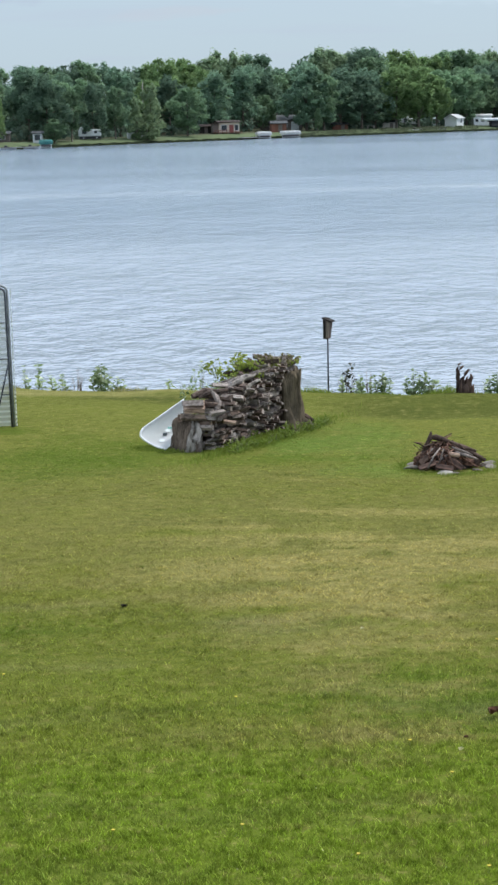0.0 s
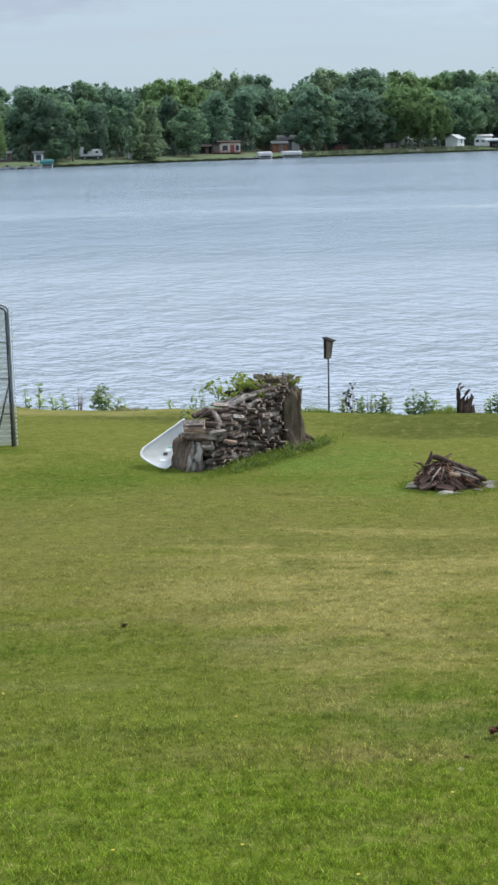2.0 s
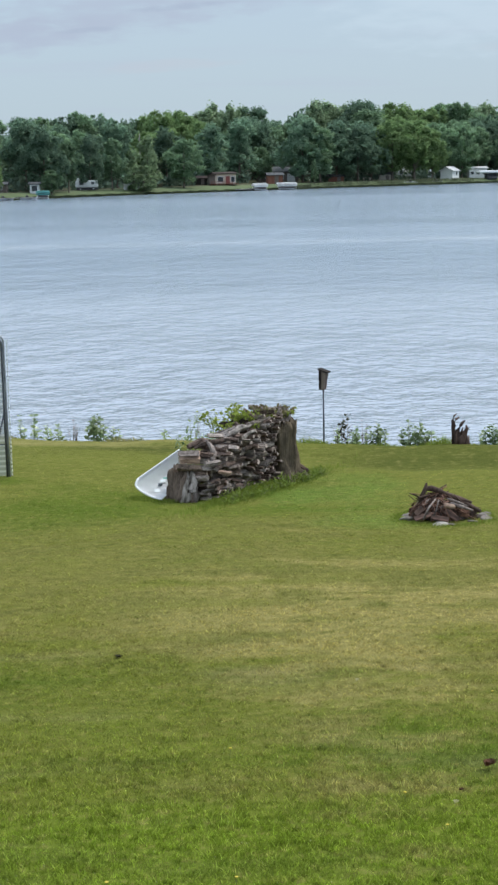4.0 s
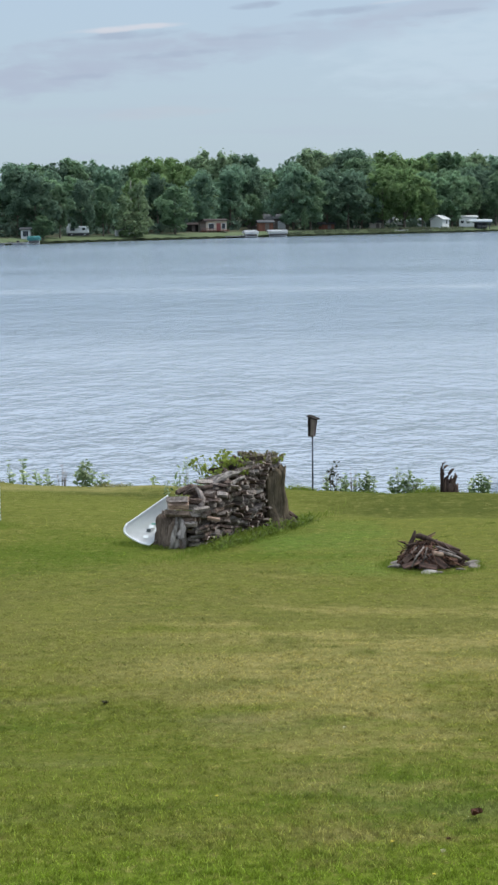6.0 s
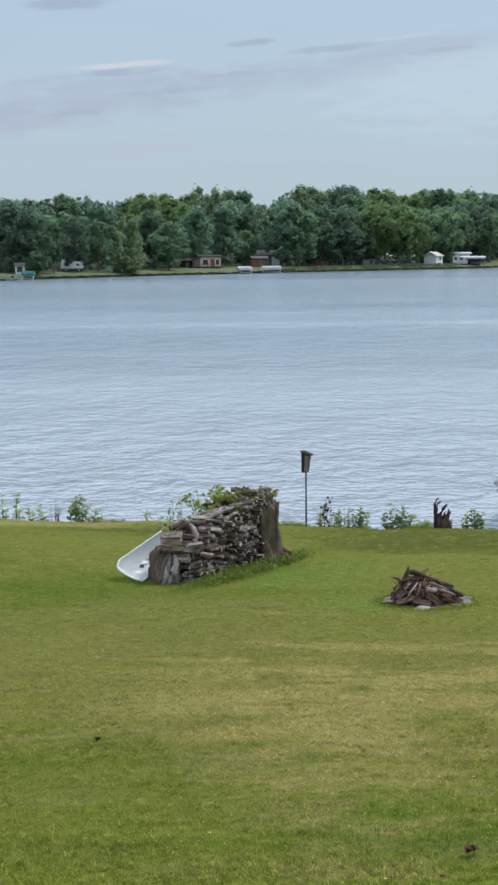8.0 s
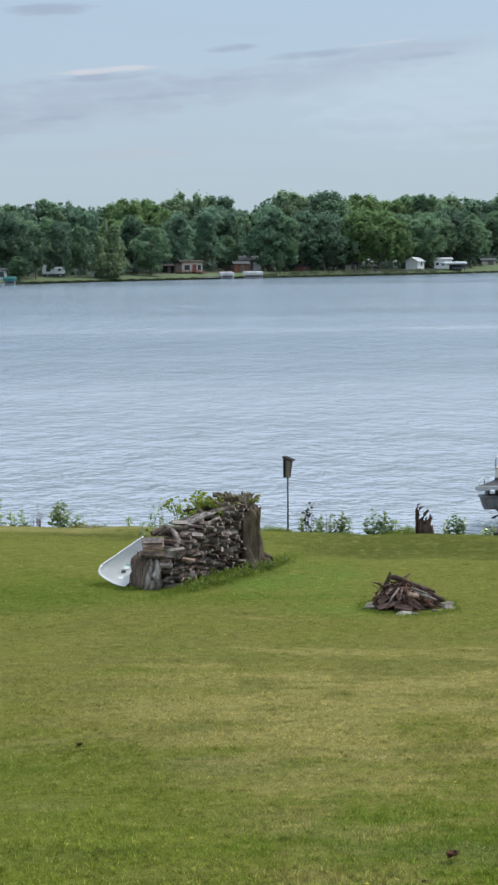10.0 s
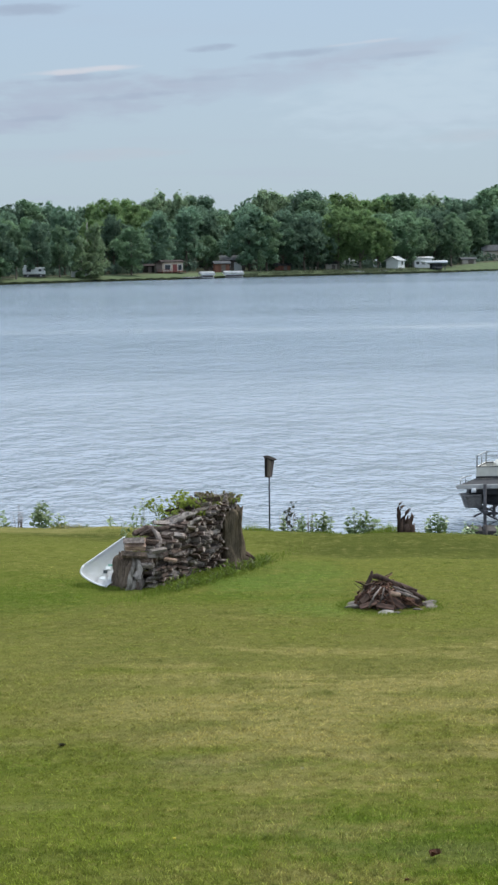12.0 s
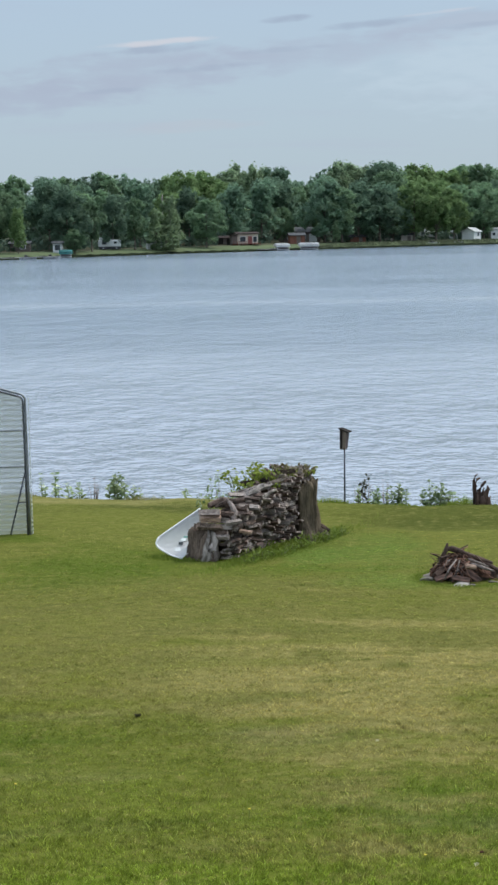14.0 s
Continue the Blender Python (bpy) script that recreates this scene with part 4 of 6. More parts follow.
house("garage", "white gabled garage with one small window", 56.3, 524, 62, 4.8, 3.4, 2.1, 1.0, WHITE_WALL, PALE_ROOF, [("window", 0.5, 1.0, 0.8, 0.9)], "garage")
house("mobile_home", "white mobile home with a row of windows", 64.6, 533, 5, 4.9, 3.2, 2.6, 0.3, WHITE_WALL, PALE_ROOF, [("window", -1.6, 1.0, 0.8, 0.7), ("window", 0.0, 1.0, 0.8, 0.7), ("window", 1.6, 1.0, 0.8, 0.7)])
house("house", "tan house on the rising far bank", 92.5, 586, -10, 6.5, 5.0, 2.8, 1.6, TAN_WALL, GREY_ROOF, [("window", -1.2, 1.0, 1.2, 1.0)])
house("house", "white house on the rising far bank", 96.0, 578, 10, 4.0, 4.0, 3.4, 0.8, WHITE_WALL, GREY_ROOF, [("window", -0.9, 1.6, 1.0, 0.9), ("window", 0.8, 0.4, 0.8, 0.8)])
house("shed", "grey shed beneath the far trees", 80.7, 558, 5, 4.0, 2.6, 1.3, 0.4, TAN_WALL, GREY_ROOF, [("brown", 0.6, 0.05, 1.6, 1.1)], "shed")
house("shed", "small white shed with a dark window by the far dock", -41.6, 405, 0, 1.9, 2.2, 1.9, 0.3, WHITE_WALL, GREY_ROOF, [("window", 0.0, 0.5, 1.1, 1.1)], "shed")
house("shed", "grey shed beneath the far trees", -49.2, 404, 0, 4.0, 2.6, 1.6, 0.4, BROWN_WALL, GREY_ROOF, [("window", 0.6, 0.6, 1.0, 0.7)], "shed")
house("garage", "low white garage behind the willow", -23.3, 434, 8, 3.4, 3.0, 1.5, 0.3, WHITE_WALL, GREY_ROOF, [("brown", 0.5, 0.05, 0.8, 1.1)], "garage")
house("shed", "small dark shed beside the cabin", -9.0, 470, 8, 3.2, 2.6, 1.6, 0.4, ROOF_BOARD, RED_ROOF, [("brown", 0.5, 0.05, 0.8, 1.5)], "shed")


def camper(x, y, turn):
    c = thing("camper", "white camper trailer with a dark window", "camper", (x, y, gz(x, y)), turn)
    part("body", boxed((0, 0, 1.35), (4.8, 2.0, 1.5), None, 0.15), WHITE_WALL, c)
    part("cab", boxed((-1.2, 0, 2.25), (1.8, 1.9, 0.7), None, 0.12), WHITE_WALL, c)
    part("window", boxed((-1.2, -1.02, 1.6), (0.9, 0.06, 0.9)), WINDOW, c)
    part("window", boxed((1.2, -1.02, 1.5), (0.6, 0.06, 0.45)), WINDOW, c)
    part("skirt", boxed((0, -0.9, 0.35), (4.6, 0.1, 0.5)), DARK_TRIM, c)
    for px in (-1.4, 1.4):
        w = part("wheel", tubed([(px, -1.0, 0.32), (px, -0.75, 0.32)], 0.32, 14), DARK_TRIM, c)
        part("rim", tubed([(px, -1.02, 0.32), (px, -0.98, 0.32)], 0.17, 10), ALUMINIUM, w)
    return c


camper(-32.4, 423.5, 8)
camper(44.3, 524.0, 12)
house("shed", "low tan shed beneath the far trees", 38.1, 512, 6, 3.2, 2.6, 1.5, 0.4, TAN_WALL, GREY_ROOF, [("brown", 0.5, 0.05, 0.9, 1.2)], "shed")


def covered_lift(x, y, turn, w, cloth, label):
    """A boat lift with an arched canvas cover, a boat below it."""
    L = thing("boat_lift", label, "boat lift", (x, y, -1.0), turn)
    bm = bmesh.new()
    n = 8
    prev = None
    for i in range(n + 1):
        a = math.pi * i / n
        yy, zz = -1.3 * math.cos(a), 1.0 + 0.62 * math.sin(a)
        row = [bm.verts.new((-w / 2, yy, zz)), bm.verts.new((-w / 2 + 0.3, yy, zz + 0.1)), bm.verts.new((w / 2 - 0.3, yy, zz + 0.1)), bm.verts.new((w / 2, yy, zz))]
        if prev:
            for k in range(3):
                bm.faces.new((prev[k], row[k], row[k + 1], prev[k + 1]))
        prev = row
    bmesh.ops.solidify(bm, geom=bm.faces[:], thickness=0.05)
    part("canopy", bm, cloth, L)
    part("valance", boxed((0, -1.3, 0.93), (w, 0.05, 0.2)), cloth, L)
    for px in (-w / 2 + 0.3, w / 2 - 0.3):
        for py in (-1.2, 1.2):
            part("post", tubed([(px, py, -1.5), (px, py, 1.1)], 0.05, 6), ALUMINIUM, L)
    part("cradle", boxed((0, 0, 0.25), (w * 0.8, 2.2, 0.12)), ALUMINIUM, L)
    hull = part("hull", boxed((0, 0, 0.6), (w * 0.8, 1.6, 0.5), None, 0.15), HULL, L)
    part("windscreen", boxed((0.2, 0, 1.05), (0.5, 1.2, 0.25), None, 0.05), WINDOW, hull)
    return L


covered_lift(5.1, 460.0, 14, 3.4, WHITE_CLOTH, "boat lift with a white canvas cover over a boat")
covered_lift(11.5, 466.0, 8, 4.7, WHITE_CLOTH, "wide boat lift with a white canvas cover over a boat")
covered_lift(-39.0, 394.5, 5, 2.7, TEAL_CLOTH, "boat lift with a teal canvas cover over a boat")


def far_boat(x, y, z, turn, long_, label):
    b = thing("boat", label, "boat", (x, y, z), turn)
    bm = bmesh.new()
    prof = [(-0.5, 0.75), (-0.2, 0.85), (0.2, 0.8), (0.42, 0.45), (0.5, 0.04)]
    top = [bm.verts.new((long_ * u, s * w * 0.9, 0.5 + 0.12 * u)) for s in (1,) for u, w in prof] + [bm.verts.new((long_ * u, -w * 0.9, 0.5 + 0.12 * u)) for u, w in prof[::-1]]
    low = [bm.verts.new((v.co.x * 0.88, v.co.y * 0.55, 0.0)) for v in top]
    n = len(top)
    for i in range(n):
        bm.faces.new((top[i], top[(i + 1) % n], low[(i + 1) % n], low[i]))
    bm.faces.new(low)
    bm.faces.new(top[::-1])
    bmesh.ops.recalc_face_normals(bm, faces=bm.faces)
    part("hull", bm, WHITE_CLOTH, b)
    part("console", boxed((-0.1 * long_, 0, 0.7), (0.6, 0.7, 0.5), None, 0.05), DARK_TRIM, b)
    return b


far_boat(-41.5, 391.5, -1.1, 5, 3.4, "small white boat moored by the far dock")
far_boat(-45.7, 386.5, -1.1, 5, 3.6, "small white boat moored by the far dock")
far_boat(44.3, 502.6, -0.55, 30, 4.2, "white boat drawn up on the far bank")
far_boat(51.5, 510.0, -0.55, 30, 3.6, "white boat drawn up on the far bank")


def far_dock(x, y, turn, long_):
    d = thing("dock", "narrow grey dock on posts at the far shore", "dock", (x, y, -1.0), turn)
    part("deck", boxed((0, 0, 0.42), (1.2, long_, 0.1)), DECKING, d)
    for py in (-long_ * 0.45, 0, long_ * 0.45):
        for px in (-0.55, 0.55):
            part("post", tubed([(px, py, -1.4), (px, py, 0.7)], 0.05, 6), DOCK_WOOD, d)
    return d


far_dock(2.0, 457.0, -40, 7.0)
far_dock(-42.9, 388.0, -45, 7.0)
far_dock(-48.0, 381.5, -45, 6.0)
boathouse = thing("boathouse", "open boathouse with a thick flat white canopy over the water's edge", "boathouse", (67.1, 527.0, gz(67.1, 527.0) - 0.1), 8)
part("roof", boxed((0, 0, 2.1), (6.4, 4.0, 0.7), None, 0.2), WHITE_WALL, boathouse)
part("back_wall", boxed((0.9, 1.7, 0.9), (3.4, 0.15, 1.8)), LIFT_STEEL, boathouse)
for px in (-0.7, 0.2, 2.5):
    part("post", boxed((px, -1.7, 0.8), (0.18, 0.18, 2.0)), DARK_STEEL, boathouse)
part("hull", boxed((0.9, 0, 0.6), (2.6, 2.0, 0.6), None, 0.15), HULL, boathouse, "dark boat hull under the canopy")
table = thing("picnic_table", "pale picnic table on the far lawn", "table", (33.0, 505.0, gz(33.0, 505.0)), 10)
part("tabletop", boxed((0, 0, 0.75), (2.2, 0.8, 0.06)), TAN_WALL, table)
for s in (-1, 1):
    part("bench", boxed((0, s * 0.75, 0.45), (2.2, 0.28, 0.05)), TAN_WALL, table)
    part("leg", boxed((s * 0.8, 0, 0.37), (0.08, 1.4, 0.72)), TAN_WALL, table)


# ---- firewood stack with its two stumps ----
STACK_A, STACK_B = Vector((-0.62, 27.55, 0)), Vector((0.52, 29.75, 0))
ALONG = (STACK_B - STACK_A).normalized()
ACROSS = Vector((ALONG.y, -ALONG.x, 0))       # from the stack towards the visible face
LONG = (STACK_B - STACK_A).length


def log_mesh(seed, sides):
    """A split log a metre long along x, one across: bark round it, pale ends."""
    r = random.Random(seed)
    bm = bmesh.new()
    ring = []
    for k in range(sides):
        a = 2 * math.pi * (k + r.uniform(-0.25, 0.25)) / sides
        rad = 0.5 * r.uniform(0.72, 1.1)
        ring.append((rad * math.cos(a), rad * math.sin(a)))
    rows, bend = [], r.uniform(-0.06, 0.06)
    for x, s in ((-0.5, 0.9), (-0.46, 1.0), (0.0, 1.0), (0.46, 1.02), (0.5, 0.9)):
        rows.append([bm.verts.new((x + (0.03 * r.uniform(-1, 1) if abs(x) == 0.5 else 0), c[0] * s * r.uniform(0.94, 1.06) + bend * (1 - 4 * x * x), c[1] * s * r.uniform(0.94, 1.06))) for c in ring])
    for a, b in zip(rows, rows[1:]):
        for k in range(sides):
            bm.faces.new((a[k], a[(k + 1) % sides], b[(k + 1) % sides], b[k]))
    for end in (bm.faces.new(rows[0][::-1]), bm.faces.new(rows[-1])):
        end.material_index = 1
    bmesh.ops.recalc_face_normals(bm, faces=bm.faces)
    me = bpy.data.meshes.new("log")
    bm.to_mesh(me)
    bm.free()
    me.materials.append((LOG_BARK, WEATHERED, LOG_BARK, PALE_SPLIT, LOG_BARK)[seed % 5])
    me.materials.append(LOG_END)
    return me


stack = thing("firewood_stack", "long stack of weathered grey split firewood on the lawn", "firewood")
LOGS = [log_mesh(i, (4, 4, 3, 5, 4, 6)[i % 6]) for i in range(20)]
lr = random.Random(21)


def stack_top(s):
    return float(np.interp(s / LONG, [0, 0.12, 0.3, 0.45, 0.57, 0.66, 0.85, 1.0], [0.66, 0.73, 0.75, 0.82, 0.9, 1.0, 1.03, 0.97]))


def lay(mesh, centre, axis, length, w, h, roll):
    q = axis.to_track_quat("X", "Z").to_matrix().to_4x4()
    ob = new("log", mesh)
    ob.parent = stack
    ob.matrix_basis = Matrix.Translation(centre) @ q @ pose(0, 0, 0, roll) @ Matrix.Diagonal((length, w, h, 1))
    return ob


z = 0.04
while z < 1.06:
    hgt = lr.uniform(0.055, 0.085)
    s = lr.uniform(-0.16, -0.05)
    while s < LONG - (0.5 if z < 0.72 else 0.2):
        w = lr.uniform(0.06, 0.16) if s < LONG * 0.5 else lr.uniform(0.045, 0.1)
        if z + hgt * 0.6 < stack_top(s + w / 2):
            c = STACK_A + ALONG * (s + w / 2) + ACROSS * (lr.uniform(-0.08, 0.09) + (0.03 if s < 0.15 else 0))
            c.z = z + lr.uniform(-0.012, 0.012)
            ax = (ACROSS + ALONG * lr.uniform(-0.18, 0.18) + Vector((0, 0, lr.uniform(-0.08, 0.08)))).normalized()
            if lr.random() < (0.45 if s < LONG * 0.5 else 0.2):
                ax = (ALONG + ACROSS * lr.uniform(-0.3, 0.3)).normalized()
                lay(lr.choice(LOGS), c + ACROSS * lr.uniform(0.1, 0.17), ax, lr.uniform(0.22, 0.42), hgt * 1.2, hgt * 1.05, lr.uniform(-25, 25))
            else:
                lay(lr.choice(LOGS), c, ax, lr.uniform(0.4, 0.58) * (0.6 if s < 0.15 else 1), w * 0.99, hgt * 1.08, lr.uniform(-40, 40))
        s += w
    z += hgt * 0.93
# loose pieces thrown on top
for i in range(26):
    s = lr.uniform(0.28, 1.0) * LONG
    c = STACK_A + ALONG * s + ACROSS * lr.uniform(-0.2, 0.2)
    c.z = stack_top(s) + lr.uniform(-0.02, 0.05)
    ax = (ALONG * lr.uniform(-1, 1) + ACROSS * lr.uniform(-1, 1) + Vector((0, 0, lr.uniform(-0.25, 0.15)))).normalized()
    lay(lr.choice(LOGS), c, ax, lr.uniform(0.25, 0.5), lr.uniform(0.06, 0.12), lr.uniform(0.05, 0.09), lr.uniform(0, 90))


def limb(pts, radii, material, seed, label):
    t = thing("driftwood_limb", label, "log")
    r = random.Random(seed)
    fine, fat = [], []
    for (p, q), (a, b) in zip(zip(pts, pts[1:]), zip(radii, radii[1:])):
        for k in (0, 0.33, 0.66):
            w = (Vector(p).lerp(Vector(q), k)) + Vector((r.gauss(0, 1), r.gauss(0, 1), r.gauss(0, 1))) * 0.12 * a
            fine.append(w)
            fat.append((a + (b - a) * k) * r.uniform(0.85, 1.12))
    fine.append(Vector(pts[-1]))
    fat.append(radii[-1])
    bm3 = tubed(fine, fat, 7, 0.18, seed)
    for f in bm3.faces:
        f.smooth = False
    part("wood", bm3, material, t)
    return t


def on_stack(s, a, z):
    p = STACK_A + ALONG * s + ACROSS * a
    return (p.x, p.y, z)


for i, (pts, rad) in enumerate([
        ([(-0.27, 28.2, 0.8), (-0.15, 28.3, 0.86), (-0.02, 28.4, 0.91), (0.12, 28.55, 0.93)], [0.015, 0.042, 0.045, 0.018]),
        ([(-0.51, 28.0, 0.62), (-0.4, 28.1, 0.65), (-0.25, 28.2, 0.71), (0.0, 28.35, 0.78), (0.17, 28.5, 0.85)], [0.012, 0.028, 0.036, 0.038, 0.02]),
        ([(-0.53, 27.8, 0.82), (-0.45, 27.68, 0.73), (-0.42, 27.58, 0.6), (-0.49, 27.48, 0.49)], [0.02, 0.04, 0.045, 0.02]),
        ([(-0.8, 27.75, 0.74), (-0.62, 27.88, 0.78), (-0.36, 28.08, 0.76)], [0.04, 0.055, 0.03]),
        ([(-0.7, 27.7, 0.72), (-0.5, 27.8, 0.79), (-0.3, 28.0, 0.78)], [0.02, 0.05, 0.03])]):
    limb(pts, rad, LOG_BARK if i > 2 else WEATHERED if i == 2 else BLEACHED, 3 + i, "bleached crooked limb lying on the firewood stack" if i < 2 else "weathered crooked limb lying on the firewood stack" if i == 2 else "dark crooked limb lying on the firewood stack")
FRESH = []
for i in range(3):
    me = log_mesh(93 + i, 5 - i % 2)
    me.materials[0] = (FRESH_WOOD, WEATHERED, STUMP_WOOD)[i]
    me.materials[1] = (LOG_END, FRESH_WOOD, FRESH_WOOD)[i]
    FRESH.append(me)
for i, (x, y, z, L, w, h, turn) in enumerate([(-0.77, 27.54, 0.575, 0.3, 0.18, 0.125, 8), (-0.78, 27.54, 0.665, 0.31, 0.18, 0.1, -6), (-0.76, 27.5, 0.475, 0.4, 0.2, 0.105, 3), (-0.27, 27.44, 0.4, 0.19, 0.09, 0.06, -10)]):
    t = thing("split_log", "tan split log lying on the firewood stack", "log", (x, y, z), turn, "split logs on the stack")
    o = part("wood", FRESH[i % 3], None, t)
    o.matrix_basis = pose(0, 0, 0, lr.uniform(-30, 30), lr.uniform(-7, 7)) @ Matrix.Diagonal((L, w, h * 1.1, 1))


def stump(name, label, at, rad, high, mat_, seed, flare=0.5, ragged=0.05, roots=5, lean=(0, 0), category="stump"):
    """A standing trunk with a flared, furrowed foot and a broken top."""
    r = random.Random(seed)
    bm = bmesh.new()
    n, rows = 64, []
    ph = [r.uniform(0, 6.28) for _ in range(3)]
    for zz in (-0.05, 0.0, 0.06, 0.14, 0.25, 0.4, 0.6, 0.8, 0.92, 1.0):
        ring = []
        for k in range(n):
            a = 2 * math.pi * k / n
            foot = math.exp(-max(zz, 0) * 5)
            rr = rad * (1 + flare * foot * (0.45 + 0.55 * math.sin(a * roots + ph[0])) + 0.08 * math.sin(9 * a + ph[1] + 2 * zz) + 0.07 * math.sin(14 * a + ph[2] + 1.5 * zz))
            rr *= 1 - 0.12 * zz + r.uniform(-ragged, ragged) * 0.4
            h = zz * high + (r.uniform(-0.09, 0.1) * high if zz == 1.0 else 0)
            ring.append(bm.verts.new((rr * math.cos(a) + lean[0] * zz, rr * math.sin(a) + lean[1] * zz, h)))
        rows.append(ring)
    for a, b in zip(rows, rows[1:]):
        for k in range(n):
            f = bm.faces.new((a[k], a[(k + 1) % n], b[(k + 1) % n], b[k]))
            f.smooth = True
    cen = bm.verts.new((lean[0], lean[1], high * 0.86))
    for k in range(n):
        bm.faces.new((rows[-1][k], rows[-1][(k + 1) % n], cen))
    shift = Vector((r.uniform(0, 40), r.uniform(0, 40), r.uniform(0, 40)))
    for v in bm.verts:
        away = Vector((v.co.x, v.co.y, 0)).normalized()
        v.co += away * rad * (0.22 * noise.noise(Vector((v.co.x * 18, v.co.y * 18, v.co.z * 4)) + shift) + 0.2 * noise.noise(v.co * 5 + shift))
        v.co.z += 0.12 * high * noise.noise(v.co * 9 + shift) * max(0.0, v.co.z / high - 0.5) * 2
    t = thing(name, label, category, at, r.uniform(0, 360))
    part("trunk", bm, mat_, t)
    return t


front_stump = stump("stump", "dark brown ragged stump at the end of the firewood stack", (-0.88, 27.62, 0), 0.21, 0.44, STUMP_WOOD, 61, 0.2, 0.12, 3, (0.04, 0.0))
gnarl = thing("root_stump", "gnarled grey twisted root beside the firewood stack", "stump")
for i, (pts, rad) in enumerate([
        ([(-0.86, 27.42, -0.03), (-0.82, 27.41, 0.07), (-0.79, 27.42, 0.17), (-0.77, 27.43, 0.28), (-0.74, 27.46, 0.38), (-0.76, 27.52, 0.47)], [0.06, 0.066, 0.056, 0.05, 0.045, 0.02]),
        ([(-0.77, 27.39, -0.03), (-0.71, 27.4, 0.06), (-0.66, 27.42, 0.16), (-0.63, 27.45, 0.26), (-0.65, 27.49, 0.37), (-0.66, 27.54, 0.46)], [0.075, 0.085, 0.08, 0.065, 0.05, 0.02]),
        ([(-0.62, 27.42, -0.03), (-0.6, 27.43, 0.08), (-0.61, 27.46, 0.17), (-0.57, 27.5, 0.27), (-0.58, 27.54, 0.42)], [0.06, 0.055, 0.05, 0.035, 0.015]),
        ([(-0.74, 27.47, -0.03), (-0.72, 27.46, 0.15), (-0.7, 27.5, 0.3), (-0.71, 27.54, 0.45)], [0.1, 0.09, 0.075, 0.04]),
        ([(-0.8, 27.36, -0.03), (-0.75, 27.37, 0.09), (-0.74, 27.4, 0.2), (-0.7, 27.43, 0.33), (-0.71, 27.47, 0.43)], [0.045, 0.045, 0.035, 0.028, 0.012])]):
    part("root", tubed([(q[0] - 0.09, q[1], q[2]) for q in pts], [q * 0.85 for q in rad], 9, 0.5, 640 + i), (STUMP_WOOD, BLEACHED, WEATHERED)[i % 3], gnarl)
back_stump = stump("stump", "tall brown dead stump with spreading roots behind the firewood", (0.56, 29.5, 0), 0.245, 0.84, MOSSY_STUMP, 62, 1.0, 0.08, 4)
limb([(0.72, 29.58, 0.16), (0.86, 29.56, 0.13), (1.0, 29.6, 0.06)], [0.06, 0.05, 0.02], DRIFT, 14, "dark root running out from the tall stump")
for i, (px, py, h, dxx) in enumerate([(0.4, 29.5, 0.26, -0.05), (0.62, 29.5, 0.24, 0.05), (0.53, 29.45, 0.25, 0.05), (0.3, 29.4, 0.2, 0.05), (0.46, 29.4, 0.2, -0.03), (0.68, 29.5, 0.1, 0.03)]):
    limb([(px, py, 0.85), (px + dxx * 0.5, py, 0.85 + h * 0.5), (px + dxx, py, 0.86 + h)], [0.075, 0.05, 0.006], WEATHERED, 20 + i, "broken splinter standing on the tall stump")


# ---- plants ----
def plant(name, label, at, high, spread, stems, leaves, leaf, leaf_mat, seed, stalk_mat=None, slim=0.45, category="plant", bare=0.15, group="", droop=0.0):
    """Bent stalks with leaves along them."""
    r = random.Random(seed)
    g2 = np.random.default_rng(seed)
    t = thing(name, label, category, at, 0, group)
    pts = []
    for i in range(stems):
        a, q = r.uniform(0, 6.28), r.random() ** 0.5 * spread
        h = high * r.uniform(0.55, 1.0) * (1 - 0.35 * (q / max(spread, 1e-6)) ** 2)
        foot = Vector((math.cos(a) * q * 0.35, math.sin(a) * q * 0.35, -0.03))
        tip = Vector((math.cos(a) * q, math.sin(a) * q, h))
        mid = foot.lerp(tip, 0.5) + Vector((-math.cos(a), -math.sin(a), 0)) * q * 0.15
        part("stalk", tubed([foot, mid, tip], [0.006, 0.005, 0.002], 4), stalk_mat or STALK, t)
        for _ in range(leaves):
            k = r.uniform(bare, 1.0)
            p = foot.lerp(mid, k * 2) if k < 0.5 else mid.lerp(tip, k * 2 - 1)
            pts.append((p.x + r.gauss(0, leaf * 0.5), p.y + r.gauss(0, leaf * 0.5), p.z + r.gauss(0, leaf * 0.3)))
    if pts:
        v, f = leaf_quads(np.array(pts), leaf * g2.uniform(0.6, 1.3, len(pts)), g2, droop, slim)
        part("foliage", mesh_of("foliage", v, f, leaf_mat), None, t)
    return t


def shore_at(x, back=0.25):
    y = float(edge_y(x)) + back
    return (x, y, gz(x, y))


BUSH, SPRIG = "leafy green shoreline bush at the lawn's edge", "upright green weed with paired leaves at the lawn's edge"


